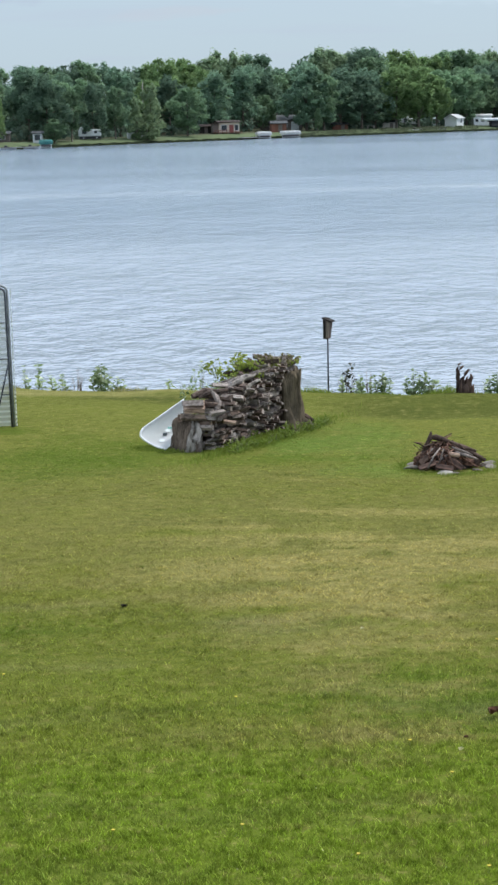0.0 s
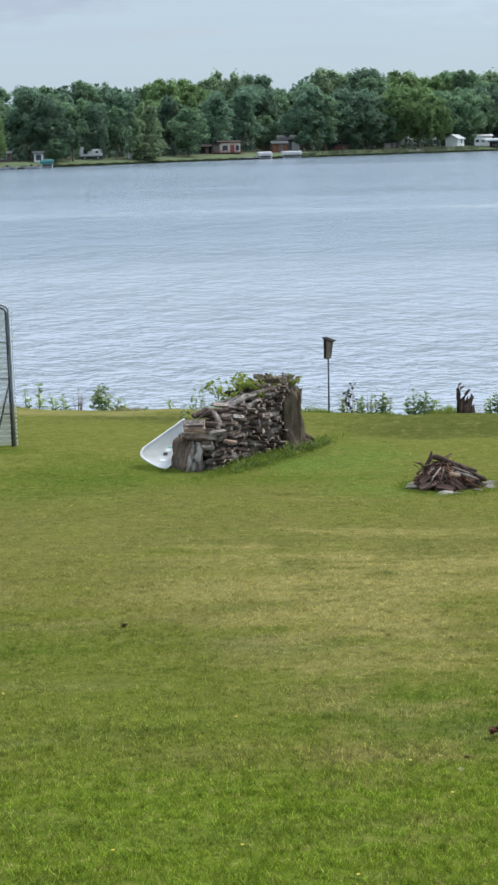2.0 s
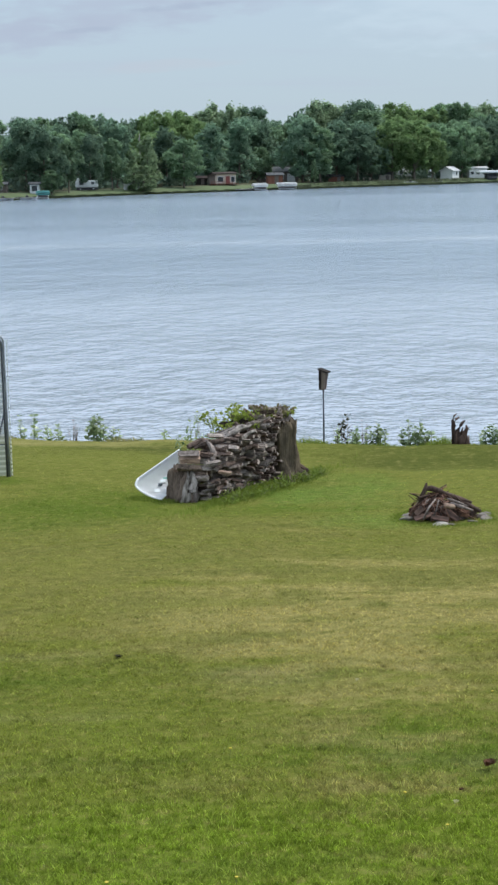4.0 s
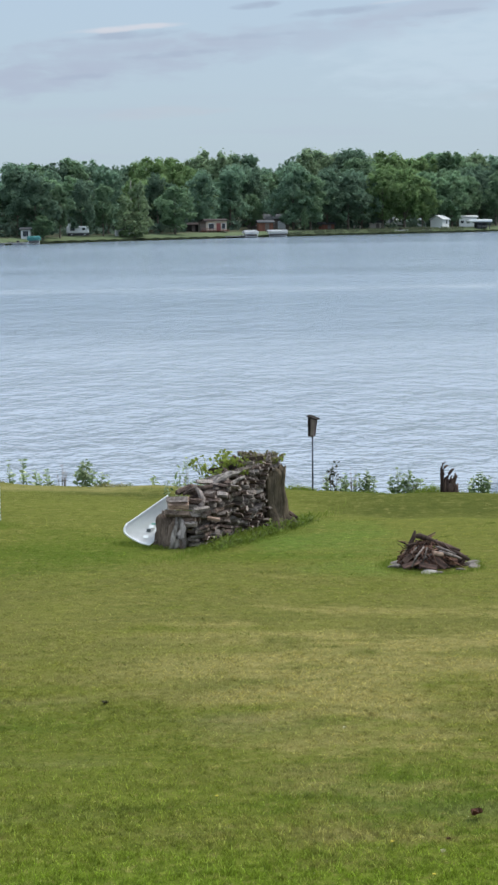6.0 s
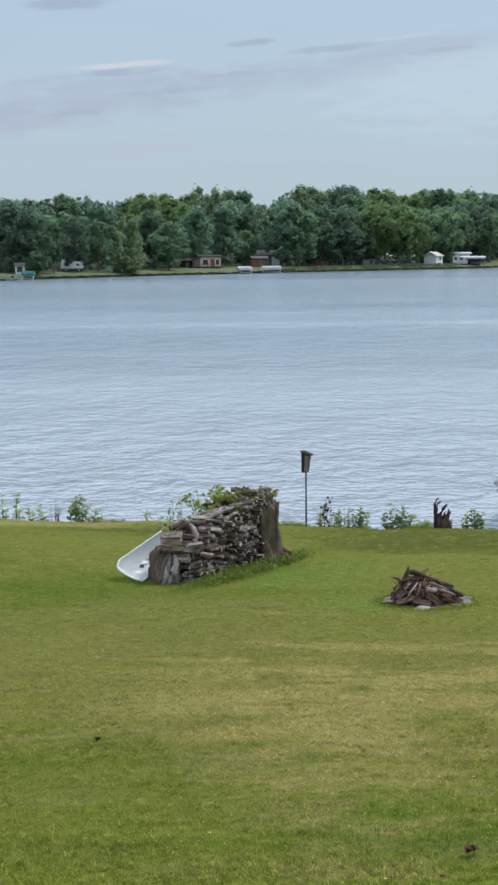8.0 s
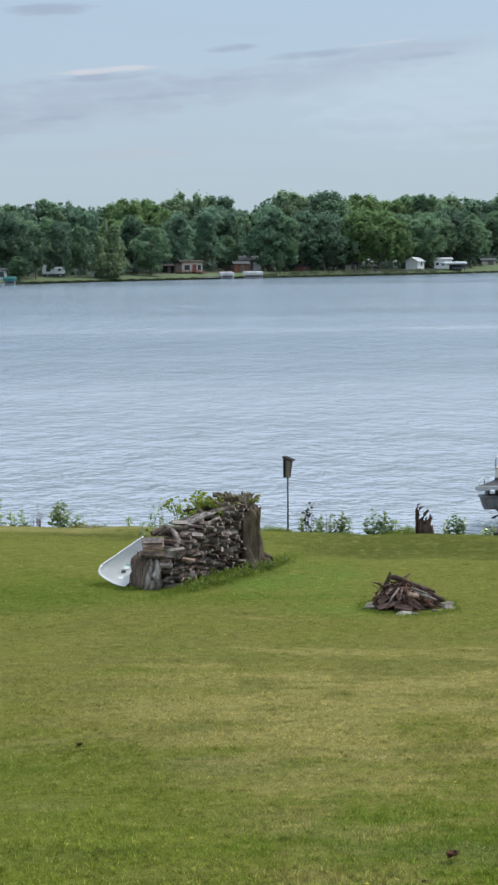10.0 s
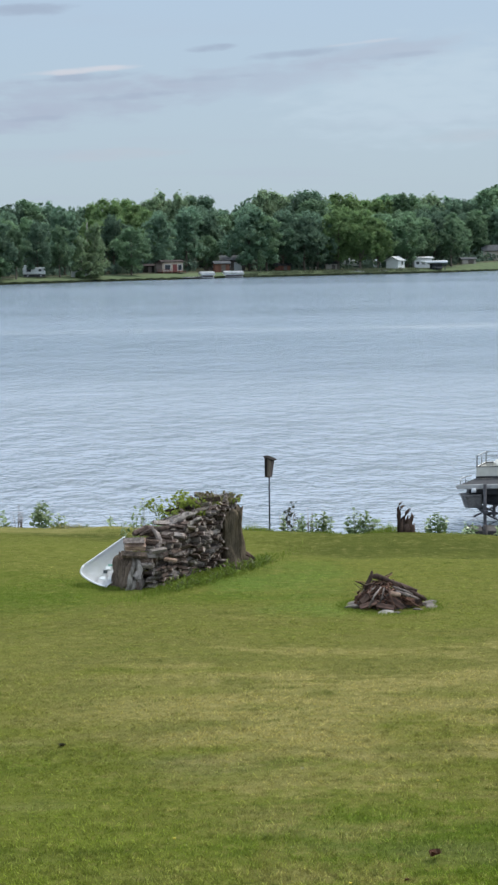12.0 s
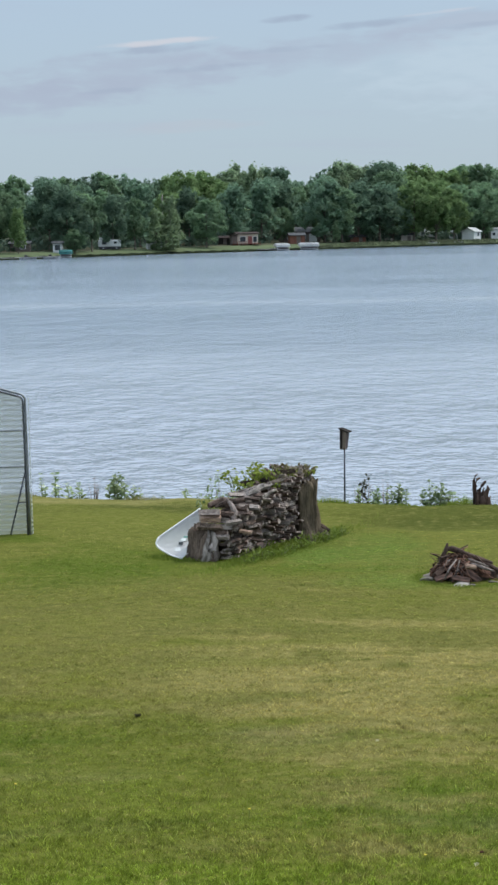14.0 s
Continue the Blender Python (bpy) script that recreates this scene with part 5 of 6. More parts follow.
def whorled(name, label, at, stems, leaf, seed, group, category):
    """Upright stalks with pairs of broad leaves one above another. stems: (offset along the shore, offset back, height)."""
    r = random.Random(seed)
    t = thing(name, label, category, at, 0, group)
    v, f = [], []
    for sx_, sy_, h in stems:
        lean_ = Vector((sx_ * 0.25 + r.uniform(-0.03, 0.03), r.uniform(-0.03, 0.03), 0))
        foot = Vector((sx_, sy_, -0.05))
        part("stalk", tubed([foot, foot + lean_ * 0.4 + Vector((0, 0, h * 0.5)), foot + lean_ + Vector((0, 0, h))], [0.007, 0.006, 0.003], 5), STALK, t)
        n = max(5, int(h / (leaf * 0.34)))
        for k in range(n):
            u = min(1.0, (k + r.uniform(0.3, 1.3)) / n)
            c = foot + lean_ * u * u + Vector((0, 0, h * u + 0.02))
            size = leaf * (1.05 - 0.5 * abs(u - 0.45)) * r.uniform(0.8, 1.2) * (0.7 if k == n - 1 else 1)
            for q in range(2):
                a = q * math.pi + k * 1.7 + r.uniform(-0.6, 0.6)
                d = Vector((math.cos(a), math.sin(a), r.uniform(-0.1, 1.3) if k < n - 1 else r.uniform(0.7, 1.6))).normalized()
                s_ = (d.cross(Vector((0, 0, 1))).normalized() * r.uniform(0.5, 1.0) + d.cross(Vector((math.sin(a * 3), math.cos(a * 5), 0.2))).normalized() * 0.6).normalized() * size * 0.3
                up_l = s_.cross(d).normalized() * size * 0.1
                b = len(v)
                v += [c, c + d * size * 0.45 + s_ + up_l, c + d * size * 0.4 - up_l * 0.3, c + d * size * 0.45 - s_ + up_l, c + d * size + Vector((0, 0, -size * 0.2))]
                f += [(b, b + 1, b + 2), (b, b + 2, b + 3), (b + 1, b + 4, b + 2), (b + 2, b + 4, b + 3)]
    part("foliage", mesh_of("foliage", np.array([q[:] for q in v]), np.array(f), WEED_LEAF), None, t)
    return t


pr = random.Random(71)
for i, (x, high, spread, stems, leaf) in enumerate([
        (-2.62, 0.52, 0.14, 6, 0.13), (-2.3, 0.3, 0.08, 3, 0.12), (1.93, 0.34, 0.08, 3, 0.11), (2.27, 0.42, 0.13, 6, 0.11),
        (2.92, 0.43, 0.22, 9, 0.115), (3.4, 0.2, 0.1, 4, 0.1), (4.18, 0.4, 0.18, 8, 0.11), (4.72, 0.26, 0.12, 4, 0.09), (5.4, 0.36, 0.2, 7, 0.1)]):
    rows_s = []
    for k in range(stems):
        q = (k + 0.5) / stems * 2 - 1
        rows_s.append((q * spread + pr.uniform(-0.03, 0.03), pr.uniform(-0.08, 0.08), (high + 0.1) * (1 - 0.4 * abs(q) ** 1.5) * pr.uniform(0.8, 1.05)))
    whorled("bush", BUSH, shore_at(x), rows_s, leaf, 300 + i, "bushes along the shore", "bush")
for i, (x, high) in enumerate([(-4.0, 0.42), (-3.75, 0.46), (-3.49, 0.3), (-3.3, 0.28), (-1.37, 0.26), (1.62, 0.3), (3.2, 0.24)]):
    whorled("weed", SPRIG, shore_at(x), [(0, 0, high + 0.1), (0.05, 0.04, high * 0.6)], 0.12, 340 + i, "weeds along the shore", "weed")
for i, (x, high) in enumerate([(-1.9, 0.2), (-1.82, 0.16), (-0.95, 0.22)]):
    plant("weed", "thin pale green weed at the lawn's edge", shore_at(x), high + 0.12, 0.1, 5, 9, 0.07, WEED_LEAF, 350 + i, None, 0.35, "weed", 0.25, "thin weeds along the shore")
for i, (x, high) in enumerate([(-3.06, 0.5), (-3.0, 0.36), (1.62, 0.42), (2.07, 0.5), (2.1, 0.4), (-0.8, 0.4), (3.12, 0.24)]):
    plant("dry_weed", "bare brown weed stalk at the lawn's edge", shore_at(x), high + 0.1, 0.09, 4, 5, 0.03, TWIG, 360 + i, DRY_STALK, 0.5, "weed", 0.4, "dry weeds along the shore")
for i, (x, h) in enumerate([(1.72, 0.6), (1.8, 0.52)]):
    plant("seeding_weed", "thin dark weed gone to seed at the lawn's edge", shore_at(x), h + 0.12, 0.07, 3, 9, 0.06, CHARRED_WEED, 380 + i, DRY_STALK, 0.8, "weed", 0.55, "seeding weeds along the shore")
for i, (s, a, h, sp, st, lv, lf) in enumerate([(1.45, -0.15, 0.32, 0.22, 12, 12, 0.07), (1.2, -0.25, 0.3, 0.2, 8, 9, 0.065), (1.5, 0.02, 0.24, 0.14, 11, 12, 0.07), (1.6, -0.2, 0.3, 0.2, 9, 11, 0.07), (0.95, -0.15, 0.12, 0.2, 6, 7, 0.06), (1.35, 0.1, 0.12, 0.14, 6, 8, 0.07), (1.4, -0.45, 0.46, 0.36, 6, 7, 0.065), (1.65, 0.1, 0.14, 0.16, 6, 8, 0.065), (1.9, 0.15, 0.12, 0.2, 5, 7, 0.06), (2.35, 0.2, 0.14, 0.3, 5, 6, 0.065), (2.5, 0.1, 0.1, 0.34, 5, 6, 0.06), (0.6, -0.2, 0.1, 0.16, 4, 6, 0.055)]):
    b = on_stack(s, a, stack_top(s) - 0.05)
    plant("vine", "yellow-green vine growing over the firewood stack", b, h, sp, st, int(lv * 1.3), lf * 0.85, VINE_LEAF, 400 + i, None, 0.75, "vine", 0.2, "vines on the firewood", 0.3)
for i, (vx, vy, h, lf) in enumerate([(-0.6, 28.9, 0.84, 0.07), (-0.46, 28.95, 0.88, 0.075), (-0.34, 29.05, 0.92, 0.065), (-0.2, 29.15, 1.02, 0.07), (-0.06, 29.2, 1.12, 0.07)]):
    plant("vine", "yellow-green vine climbing behind the firewood stack", (vx, vy, 0), h, 0.16, 9, 14, lf, VINE_LEAF, 480 + i, None, 0.7, "vine", 0.55, "vines behind the firewood", 0.2)
for i, (s, a, h) in enumerate([(1.85, 0.12, 0.13), (2.0, 0.18, 0.14), (2.2, 0.1, 0.2), (2.42, 0.05, 0.18), (2.1, -0.1, 0.2), (2.3, 0.2, 0.12), (1.7, 0.15, 0.12), (2.25, 0.28, 0.1), (2.45, 0.2, 0.16), (1.95, 0.0, 0.2)]):
    plant("dry_vine", "withered brown vine leaves on the firewood stack", on_stack(s, a, stack_top(s) - 0.03), h, 0.17, 6, 6, 0.055, DRY_LEAF, 415 + i, DRY_STALK, 0.7, "vine", 0.1, "withered vines on the firewood", 0.6)
for i, (wx, h) in enumerate([(-0.9, 0.95), (-0.78, 1.12), (-0.66, 1.0), (-0.42, 1.05), (-0.2, 1.1)]):
    b = (wx, 29.5, 0)
    plant("weed", "tall pale green weed behind the firewood stack", b, h, 0.14, 4, 12, 0.085, WEED_LEAF, 420 + i, None, 0.4, "weed", 0.5, "weeds behind the firewood")
for i in range(30):
    s = (i + 0.5) / 30 * (LONG + 0.5) - 0.1
    b = on_stack(s, 0.36 + lr.uniform(-0.06, 0.26), 0)
    plant("weed", "low green weed at the foot of the firewood", (b[0], b[1], gz(b[0], b[1])), lr.uniform(0.08, 0.2), 0.15, 7, 7, 0.085, BASE_WEED, 440 + i, None, 0.22, "weed", 0.0, "weeds at the foot of the firewood", -0.8)


def long_grass(name, label, xs, ys, high, seed, material=None):
    """Unmown blades round the given places."""
    g2 = np.random.default_rng(seed)
    n = len(xs)
    z0 = ground_z(xs, ys) - 0.01
    h = high * g2.uniform(0.5, 1.25, n)
    a, la = g2.uniform(0, 2 * math.pi, (2, n))
    s_ = np.stack([np.cos(a), np.sin(a), 0 * a], 1) * (0.0035 * g2.uniform(0.7, 1.5, n))[:, None]
    d = np.stack([np.cos(la), np.sin(la), 0 * la], 1) * (h * g2.uniform(0.2, 0.9, n))[:, None]
    p = np.stack([xs, ys, z0], 1)
    mid, tip = p + d * 0.35, p + d
    mid[:, 2] += h * 0.6
    tip[:, 2] += h
    v = np.stack([p - s_, p + s_, mid + s_ * 0.8, mid - s_ * 0.8, tip], 1).reshape(-1, 3)
    k = np.arange(n)[:, None] * 5
    f = np.concatenate([k + [0, 1, 2], k + [0, 2, 3], k + [3, 2, 4]], 0)
    return tagged(new(name, mesh_of(name, v, f, material or LONG_GRASS)), label, "grass", kind="stuff")


g = np.random.default_rng(77)
along_, side_ = g.normal(LONG * 0.55, 0.95, 11000), 0.24 + np.abs(g.normal(0, 0.26, 11000))
long_grass("long_grass", "long green grass at the foot of the firewood stack", STACK_A.x + ALONG.x * along_ + ACROSS.x * side_, STACK_A.y + ALONG.y * along_ + ACROSS.y * side_, 0.075 * np.exp(-((side_ - 0.24) / 0.3) ** 2) + 0.02, 78)
# grass added below the slide to stand in for its dark shadow
gx_ = g.uniform(0, 1, 1600)
long_grass("long_grass", "longer grass added under the plastic slide section to deepen its shade", -1.66 + 0.75 * gx_ + g.normal(0, 0.06, 1600), 27.78 - 0.4 * gx_ + g.normal(0, 0.09, 1600), 0.05, 76)
ring_a, ring_q = g.uniform(0, 2 * math.pi, 2600), 0.58 + np.abs(g.normal(0, 0.09, 2600))
long_grass("long_grass", "longer grass round the fire pit stones", 2.66 + ring_q * np.cos(ring_a), 25.75 + ring_q * np.sin(ring_a), 0.04, 79)
hx, hy = g.uniform(-3.6, 4.6, 170), 11.5 + 19.0 * g.uniform(0, 1, 170) ** 1.7
pick_ = g.integers(0, 170, 5200)
long_grass("grass_tuft", "scattered dark green tufts in the mown lawn", hx[pick_] + g.normal(0, 0.09, 5200), hy[pick_] + g.normal(0, 0.04, 5200), 0.028, 81, TUFT_GRASS)
lip_x = g.uniform(-5.5, 7, 15000)
lip_y = edge_y(lip_x) + g.normal(0.12, 0.16, 15000)
for bare, words, mat_ in ((lip_x > 0.7, "ragged unmown grass along the lawn's edge", LONG_GRASS), (lip_x <= 0.7, "short bleached grass along the lawn's edge", LIP_STRAW)):
    qx, qy = lip_x[bare], lip_y[bare]
    long_grass("long_grass", words, qx, qy, (0.04 if mat_ is LONG_GRASS else 0.02) + 0.05 * np.clip(np.sin(qx * 2.3) + np.sin(qx * 5.7 + 1) + 0.4, 0, 2), 80, mat_)


# ---- white plastic chute leaning on the stack ----
chute = thing("slide_section", "white curved plastic slide section leaning on the firewood stack", "slide")
c00, c10, c01, c11 = Vector((-1.63, 27.75, 0.215)), Vector((-0.93, 28.12, 0.645)), Vector((-1.18, 27.5, 0.01)), Vector((-0.72, 27.9, 0.41))
nu, nv = 28, 36
normal = ((c10 - c00).cross(c01 - c00)).normalized()
if normal.y < 0:
    normal = -normal


def chute_point(u, v, out):
    e = 2 * v - 1
    u = u + (1 - u) * (0.16 * abs(e) ** 6 if e < 0 else 0.0)
    p = c00 * (1 - u) * (1 - v) + c10 * u * (1 - v) + c01 * (1 - u) * v + c11 * u * v
    flare = math.exp(-u * 9) * 0.02
    return p + normal * (0.16 * (0.45 + 0.55 * u) * (1 - e * e) + out - flare)


bm = bmesh.new()
faces_in = [[bm.verts.new(chute_point(i / nu, j / nv, 0)) for j in range(nv + 1)] for i in range(nu + 1)]
for i in range(nu):
    for j in range(nv):
        f = bm.faces.new((faces_in[i][j], faces_in[i + 1][j], faces_in[i + 1][j + 1], faces_in[i][j + 1]))
        f.smooth = True
bmesh.ops.solidify(bm, geom=bm.faces[:], thickness=0.012)
part("shell", bm, WHITE_PLASTIC, chute)
part("rim", tubed([chute_point(0.0, j / nv, 0.0) for j in range(nv + 1)], 0.014, 8), WHITE_PLASTIC, chute)
part("rim", tubed([chute_point(i / nu, 0.0, 0.0) for i in range(nu + 1)], 0.012, 8), WHITE_PLASTIC, chute)
facing = normal.to_track_quat("-Y", "Z").to_matrix()
for (u, v, w, h, m, words) in ((0.43, 0.45, 0.075, 0.055, LABEL_WHITE, "white label"), (0.5, 0.42, 0.07, 0.03, LABEL_GREEN, "green label"), (0.33, 0.5, 0.06, 0.05, LABEL_DARK, "dark label"), (0.18, 0.62, 0.075, 0.05, LABEL_WHITE, "white label")):
    part("sticker", boxed(chute_point(u, v, -0.012), (w, 0.004, h), facing), m, chute, words)


# ---- fire pit with a heap of brush ----
PIT = Vector((2.66, 25.75, 0))
pit = thing("fire_pit", "ring of field stones round a fire pit", "fire pit", PIT)
pr = random.Random(9)
STONES = [stone_mesh("stone", 500 + i, STONE) for i in range(5)]
PALE = stone_mesh("stone", 520, PALE_STONE)
for i in range(17):
    a = 2 * math.pi * i / 17 + pr.uniform(-0.14, 0.14)
    if i in (10, 11, 14):
        continue
    o = new("stone", PALE if i == 12 else pr.choice(STONES))
    o.parent = pit
    k = pr.uniform(0.09, 0.19) * (1.45 if i == 12 else 1.6 if i in (0, 16) else 1.2 if i == 1 else 0.85 if 9 < i < 16 else 1.0)
    q = pr.uniform(0.5, 0.6)
    o.matrix_basis = pose(q * math.cos(a), 0.95 * q * math.sin(a), pr.uniform(-0.03, 0.01) + (0.015 if i == 12 else 0), pr.uniform(-20, 20), pr.uniform(-20, 20), pr.uniform(0, 360)) @ Matrix.Diagonal((k * 1.35, k, k * (0.42 if i == 12 else 0.7), 1))
ash = bmesh.new()
bmesh.ops.create_cone(ash, cap_ends=True, segments=28, radius1=0.33, radius2=0.2, depth=0.08)
for v in ash.verts:
    v.co.z += 0.04 + 0.02 * noise.noise(v.co * 6)
part("ash_bed", ash, ASH, pit)
brush = thing("brush_heap", "heap of dry brown branches and twigs ready to burn", "brush", PIT)
for i in range(240):
    a, big = pr.uniform(0, 6.28), pr.random() < 0.07
    L = pr.uniform(0.25, 0.45) if big else pr.uniform(0.15, 0.5)
    rad = pr.uniform(0.015, 0.028) if big else pr.uniform(0.005, 0.014)
    q = pr.random() ** 0.7 * 0.36
    top = 0.3 * (1 - (q / 0.5)) * pr.uniform(0.25, 1.0)
    c = Vector((math.cos(a) * q - 0.62 * top, math.sin(a) * q * 0.85, 0.05 + top * 1.1))
    d = Vector((pr.gauss(0, 1), pr.gauss(0, 1), 0))
    slope = -0.55 if d.dot(c) > 0 else 0.55
    d = d.normalized() + Vector((0, 0, slope * pr.uniform(0.2, 1.1)))
    d.normalize()
    bend = Vector((pr.gauss(0, 1), pr.gauss(0, 1), pr.gauss(0, 0.7))) * L * 0.08
    s, e = c - d * L * 0.5, c + d * L * 0.5
    for w in (s, e):
        out_ = math.hypot(w.x, w.y)
        if out_ > 0.47:
            w.x, w.y = w.x * 0.47 / out_, w.y * 0.47 / out_
        w.z = max(w.z, rad)
    part("branch", tubed([s, s.lerp(e, 0.35) + bend, s.lerp(e, 0.7) + bend * 0.5, e], [rad, rad * 0.9, rad * 0.7, rad * 0.35], 6, 0.15, i), DRIFT if pr.random() < 0.25 else TWIG if pr.random() < 0.9 else WEATHERED, brush)
for pts, rad in (([(-0.33, -0.06, 0.2), (-0.3, -0.05, 0.3), (-0.25, -0.03, 0.39), (-0.23, -0.02, 0.475)], [0.022, 0.028, 0.034, 0.014]),
                 ([(-0.27, -0.03, 0.4), (-0.17, -0.03, 0.4), (-0.06, -0.03, 0.36), (0.08, -0.04, 0.3)], [0.02, 0.042, 0.036, 0.016]),
                 ([(-0.12, 0.0, 0.37), (0.04, -0.02, 0.31), (0.22, -0.06, 0.25), (0.36, -0.1, 0.21)], [0.02, 0.034, 0.034, 0.018]),
                 ([(-0.2, -0.1, 0.32), (-0.33, -0.1, 0.29), (-0.4, -0.12, 0.33), (-0.47, -0.1, 0.35)], [0.016, 0.014, 0.013, 0.005]),
                 ([(-0.14, -0.1, 0.27), (-0.25, -0.1, 0.23), (-0.38, -0.12, 0.22)], [0.012, 0.01, 0.004]),
                 ([(0.1, 0.05, 0.26), (0.3, -0.1, 0.19), (0.47, -0.2, 0.1)], [0.02, 0.03, 0.022])):
    part("branch", tubed(pts, rad, 8, 0.25, 77), DRIFT, brush, "thick dark branch")
for pts, rad in (([(-0.14, -0.3, 0.3), (-0.24, -0.4, 0.2), (-0.32, -0.46, 0.06)], [0.012, 0.014, 0.01]), ([(-0.1, -0.3, 0.29), (-0.14, -0.4, 0.18), (-0.2, -0.46, 0.05)], [0.012, 0.012, 0.008]),
                 ([(0.06, -0.28, 0.24), (0.2, -0.36, 0.2), (0.34, -0.38, 0.15)], [0.016, 0.02, 0.012]), ([(0.02, -0.26, 0.3), (0.16, -0.32, 0.25), (0.28, -0.34, 0.2)], [0.012, 0.016, 0.01])):
    part("branch", tubed(pts, rad, 7, 0.25, 79), WEATHERED, brush, "pale grey barkless branch")
for i in range(34):         # thin twigs lying down the front
    a = radians(pr.uniform(190, 345))
    foot = Vector((math.cos(a) * pr.uniform(0.36, 0.5), math.sin(a) * pr.uniform(0.36, 0.5), 0.03))
    head = Vector((foot.x * 0.35 - 0.1, foot.y * 0.5, pr.uniform(0.14, 0.34)))
    head.x += pr.uniform(-0.14, 0.14)
    m = foot.lerp(head, 0.5) + Vector((pr.uniform(-0.07, 0.07), -0.02, pr.uniform(-0.03, 0.05)))
    part("twig", tubed([foot, m, head], [0.005, 0.008, 0.006], 5, 0.3, 60 + i), (TWIG, TWIG, DRIFT)[i % 3], brush)
for i in range(15):         # twigs that stick out of the heap
    a = radians(pr.uniform(110, 250) if i % 5 else pr.uniform(-50, 50))
    q, up_t = pr.uniform(0.1, 0.34), pr.uniform(0.12, 0.3) * (1.0 if i % 5 else 0.5)
    s = Vector((math.cos(a) * q, math.sin(a) * q * 0.8, up_t))
    e = s + Vector((math.cos(a), math.sin(a) * 0.7, pr.uniform(-0.35, 0.75))).normalized() * pr.uniform(0.12, 0.26)
    e.z = max(e.z, 0.03)
    m = s.lerp(e, 0.55) + Vector((0, 0, pr.uniform(-0.03, 0.03)))
    part("twig", tubed([s, m, e], [0.008, 0.006, 0.003], 5, 0.1, i), TWIG if i % 3 else DRIFT, brush)
for i, (bx_, by_, bz_, bl_, bt_, tip_) in enumerate([(-0.32, -0.42, 0.09, 0.36, 10, -8), (-0.1, -0.46, 0.07, 0.34, -8, 6), (-0.36, -0.3, 0.14, 0.26, 30, -14), (0.06, -0.42, 0.1, 0.3, -14, 20)]):
    o = part("board", boxed((0, 0, 0), (bl_ * 0.7, 0.075, 0.02), None, 0.006), DRIFT if i % 3 == 2 else RED_BOARD, brush, "dark brown broken board")
    o.location, o.rotation_euler = (bx_, by_, bz_), (radians(38 + 9 * i % 30), radians(tip_ * 1.6), radians(bt_ * 1.5))
for i in range(16):
    a = radians(pr.uniform(195, 330))
    q = pr.uniform(0.22, 0.42)
    bark = bmesh.new()
    long_, wd = pr.uniform(0.1, 0.2), pr.uniform(0.035, 0.07)
    rows_k = [[bark.verts.new((u * long_, k * wd * pr.uniform(0.6, 1.1), 0.02 * (1 - k * k) + pr.uniform(-0.008, 0.008))) for k in (-1, 0, 1)] for u in (-0.5, -0.15, 0.2, 0.5)]
    for ra, rb in zip(rows_k, rows_k[1:]):
        for k in (0, 1):
            bark.faces.new((ra[k], ra[k + 1], rb[k + 1], rb[k]))
    bmesh.ops.solidify(bark, geom=bark.faces[:], thickness=0.012)
    o = part("bark_slab", bark, TWIG if i % 3 else DRIFT, brush, "reddish brown curl of bark")
    o.location, o.rotation_euler = (math.cos(a) * q, math.sin(a) * q, 0.05 + 0.3 * (0.5 - q)), (radians(pr.uniform(15, 60)), radians(pr.uniform(-30, 30)), radians(pr.uniform(-50, 50)))
chunk = thing("split_log", "reddish split log in the brush heap", "log", PIT + Vector((0.04, -0.34, 0.21)), 10)
part("wood", boxed((0, 0, 0), (0.16, 0.06, 0.06), Euler((0.3, 0.2, 0)).to_matrix(), 0.018), FRESH_WOOD, chunk)


# ---- bird box on its pole ----
bird = thing("birdhouse", "weathered wooden bird box on a thin metal pole", "birdhouse", (1.385, 33.2, gz(1.385, 33.2)), 0)
part("pole", tubed([(-0.005, 0, -0.2), (0.0, 0, 0.99)], 0.015, 8), DARK_STEEL, bird)
bm = bmesh.new()
prof = [(-0.06, 0.0), (0.03, 0.0), (0.07, 0.28), (-0.06, 0.335)]
f0 = [bm.verts.new((x, -0.06, z)) for x, z in prof]
f1 = [bm.verts.new((x, 0.06, z)) for x, z in prof]
for i in range(4):
    bm.faces.new((f0[i], f0[(i + 1) % 4], f1[(i + 1) % 4], f1[i]))
bm.faces.new(f0[::-1])
bm.faces.new(f1)
bmesh.ops.recalc_face_normals(bm, faces=bm.faces)
o = part("box", bm, BOX_WOOD, bird)
o.location = (0, 0, 0.96)
o.rotation_euler = (0, 0, radians(-25))
o = part("roof", boxed((0, 0, 0), (0.19, 0.17, 0.022), None, 0.004), ROOF_BOARD, bird, "dark overhanging roof board")
o.location, o.rotation_euler = (0.015, 0, 1.285), (0, radians(19), radians(-25))
o = part("entrance", tubed([(0, -0.064, 0), (0, -0.058, 0)], 0.022, 12), DARK_TRIM, bird, "dark round entrance hole")
o.location, o.rotation_euler = (0.02, 0.0, 1.2), (0, 0, radians(-25))
# box's shaded and lit sides put into colour as a dark and a pale strip
part("corner_board", boxed((-0.058, -0.045, 1.125), (0.036, 0.02, 0.3), None, 0.003), ROOF_BOARD, bird)
o = part("front_board", boxed((0.026, -0.066, 0.15), (0.045, 0.012, 0.26), Euler((0, radians(6), 0)).to_matrix(), 0.003), DRY_STALK, bird, "paler grey strip painted as the box's lit side")
o.location, o.rotation_euler = (0, 0, 0.965), (0, 0, radians(-25))


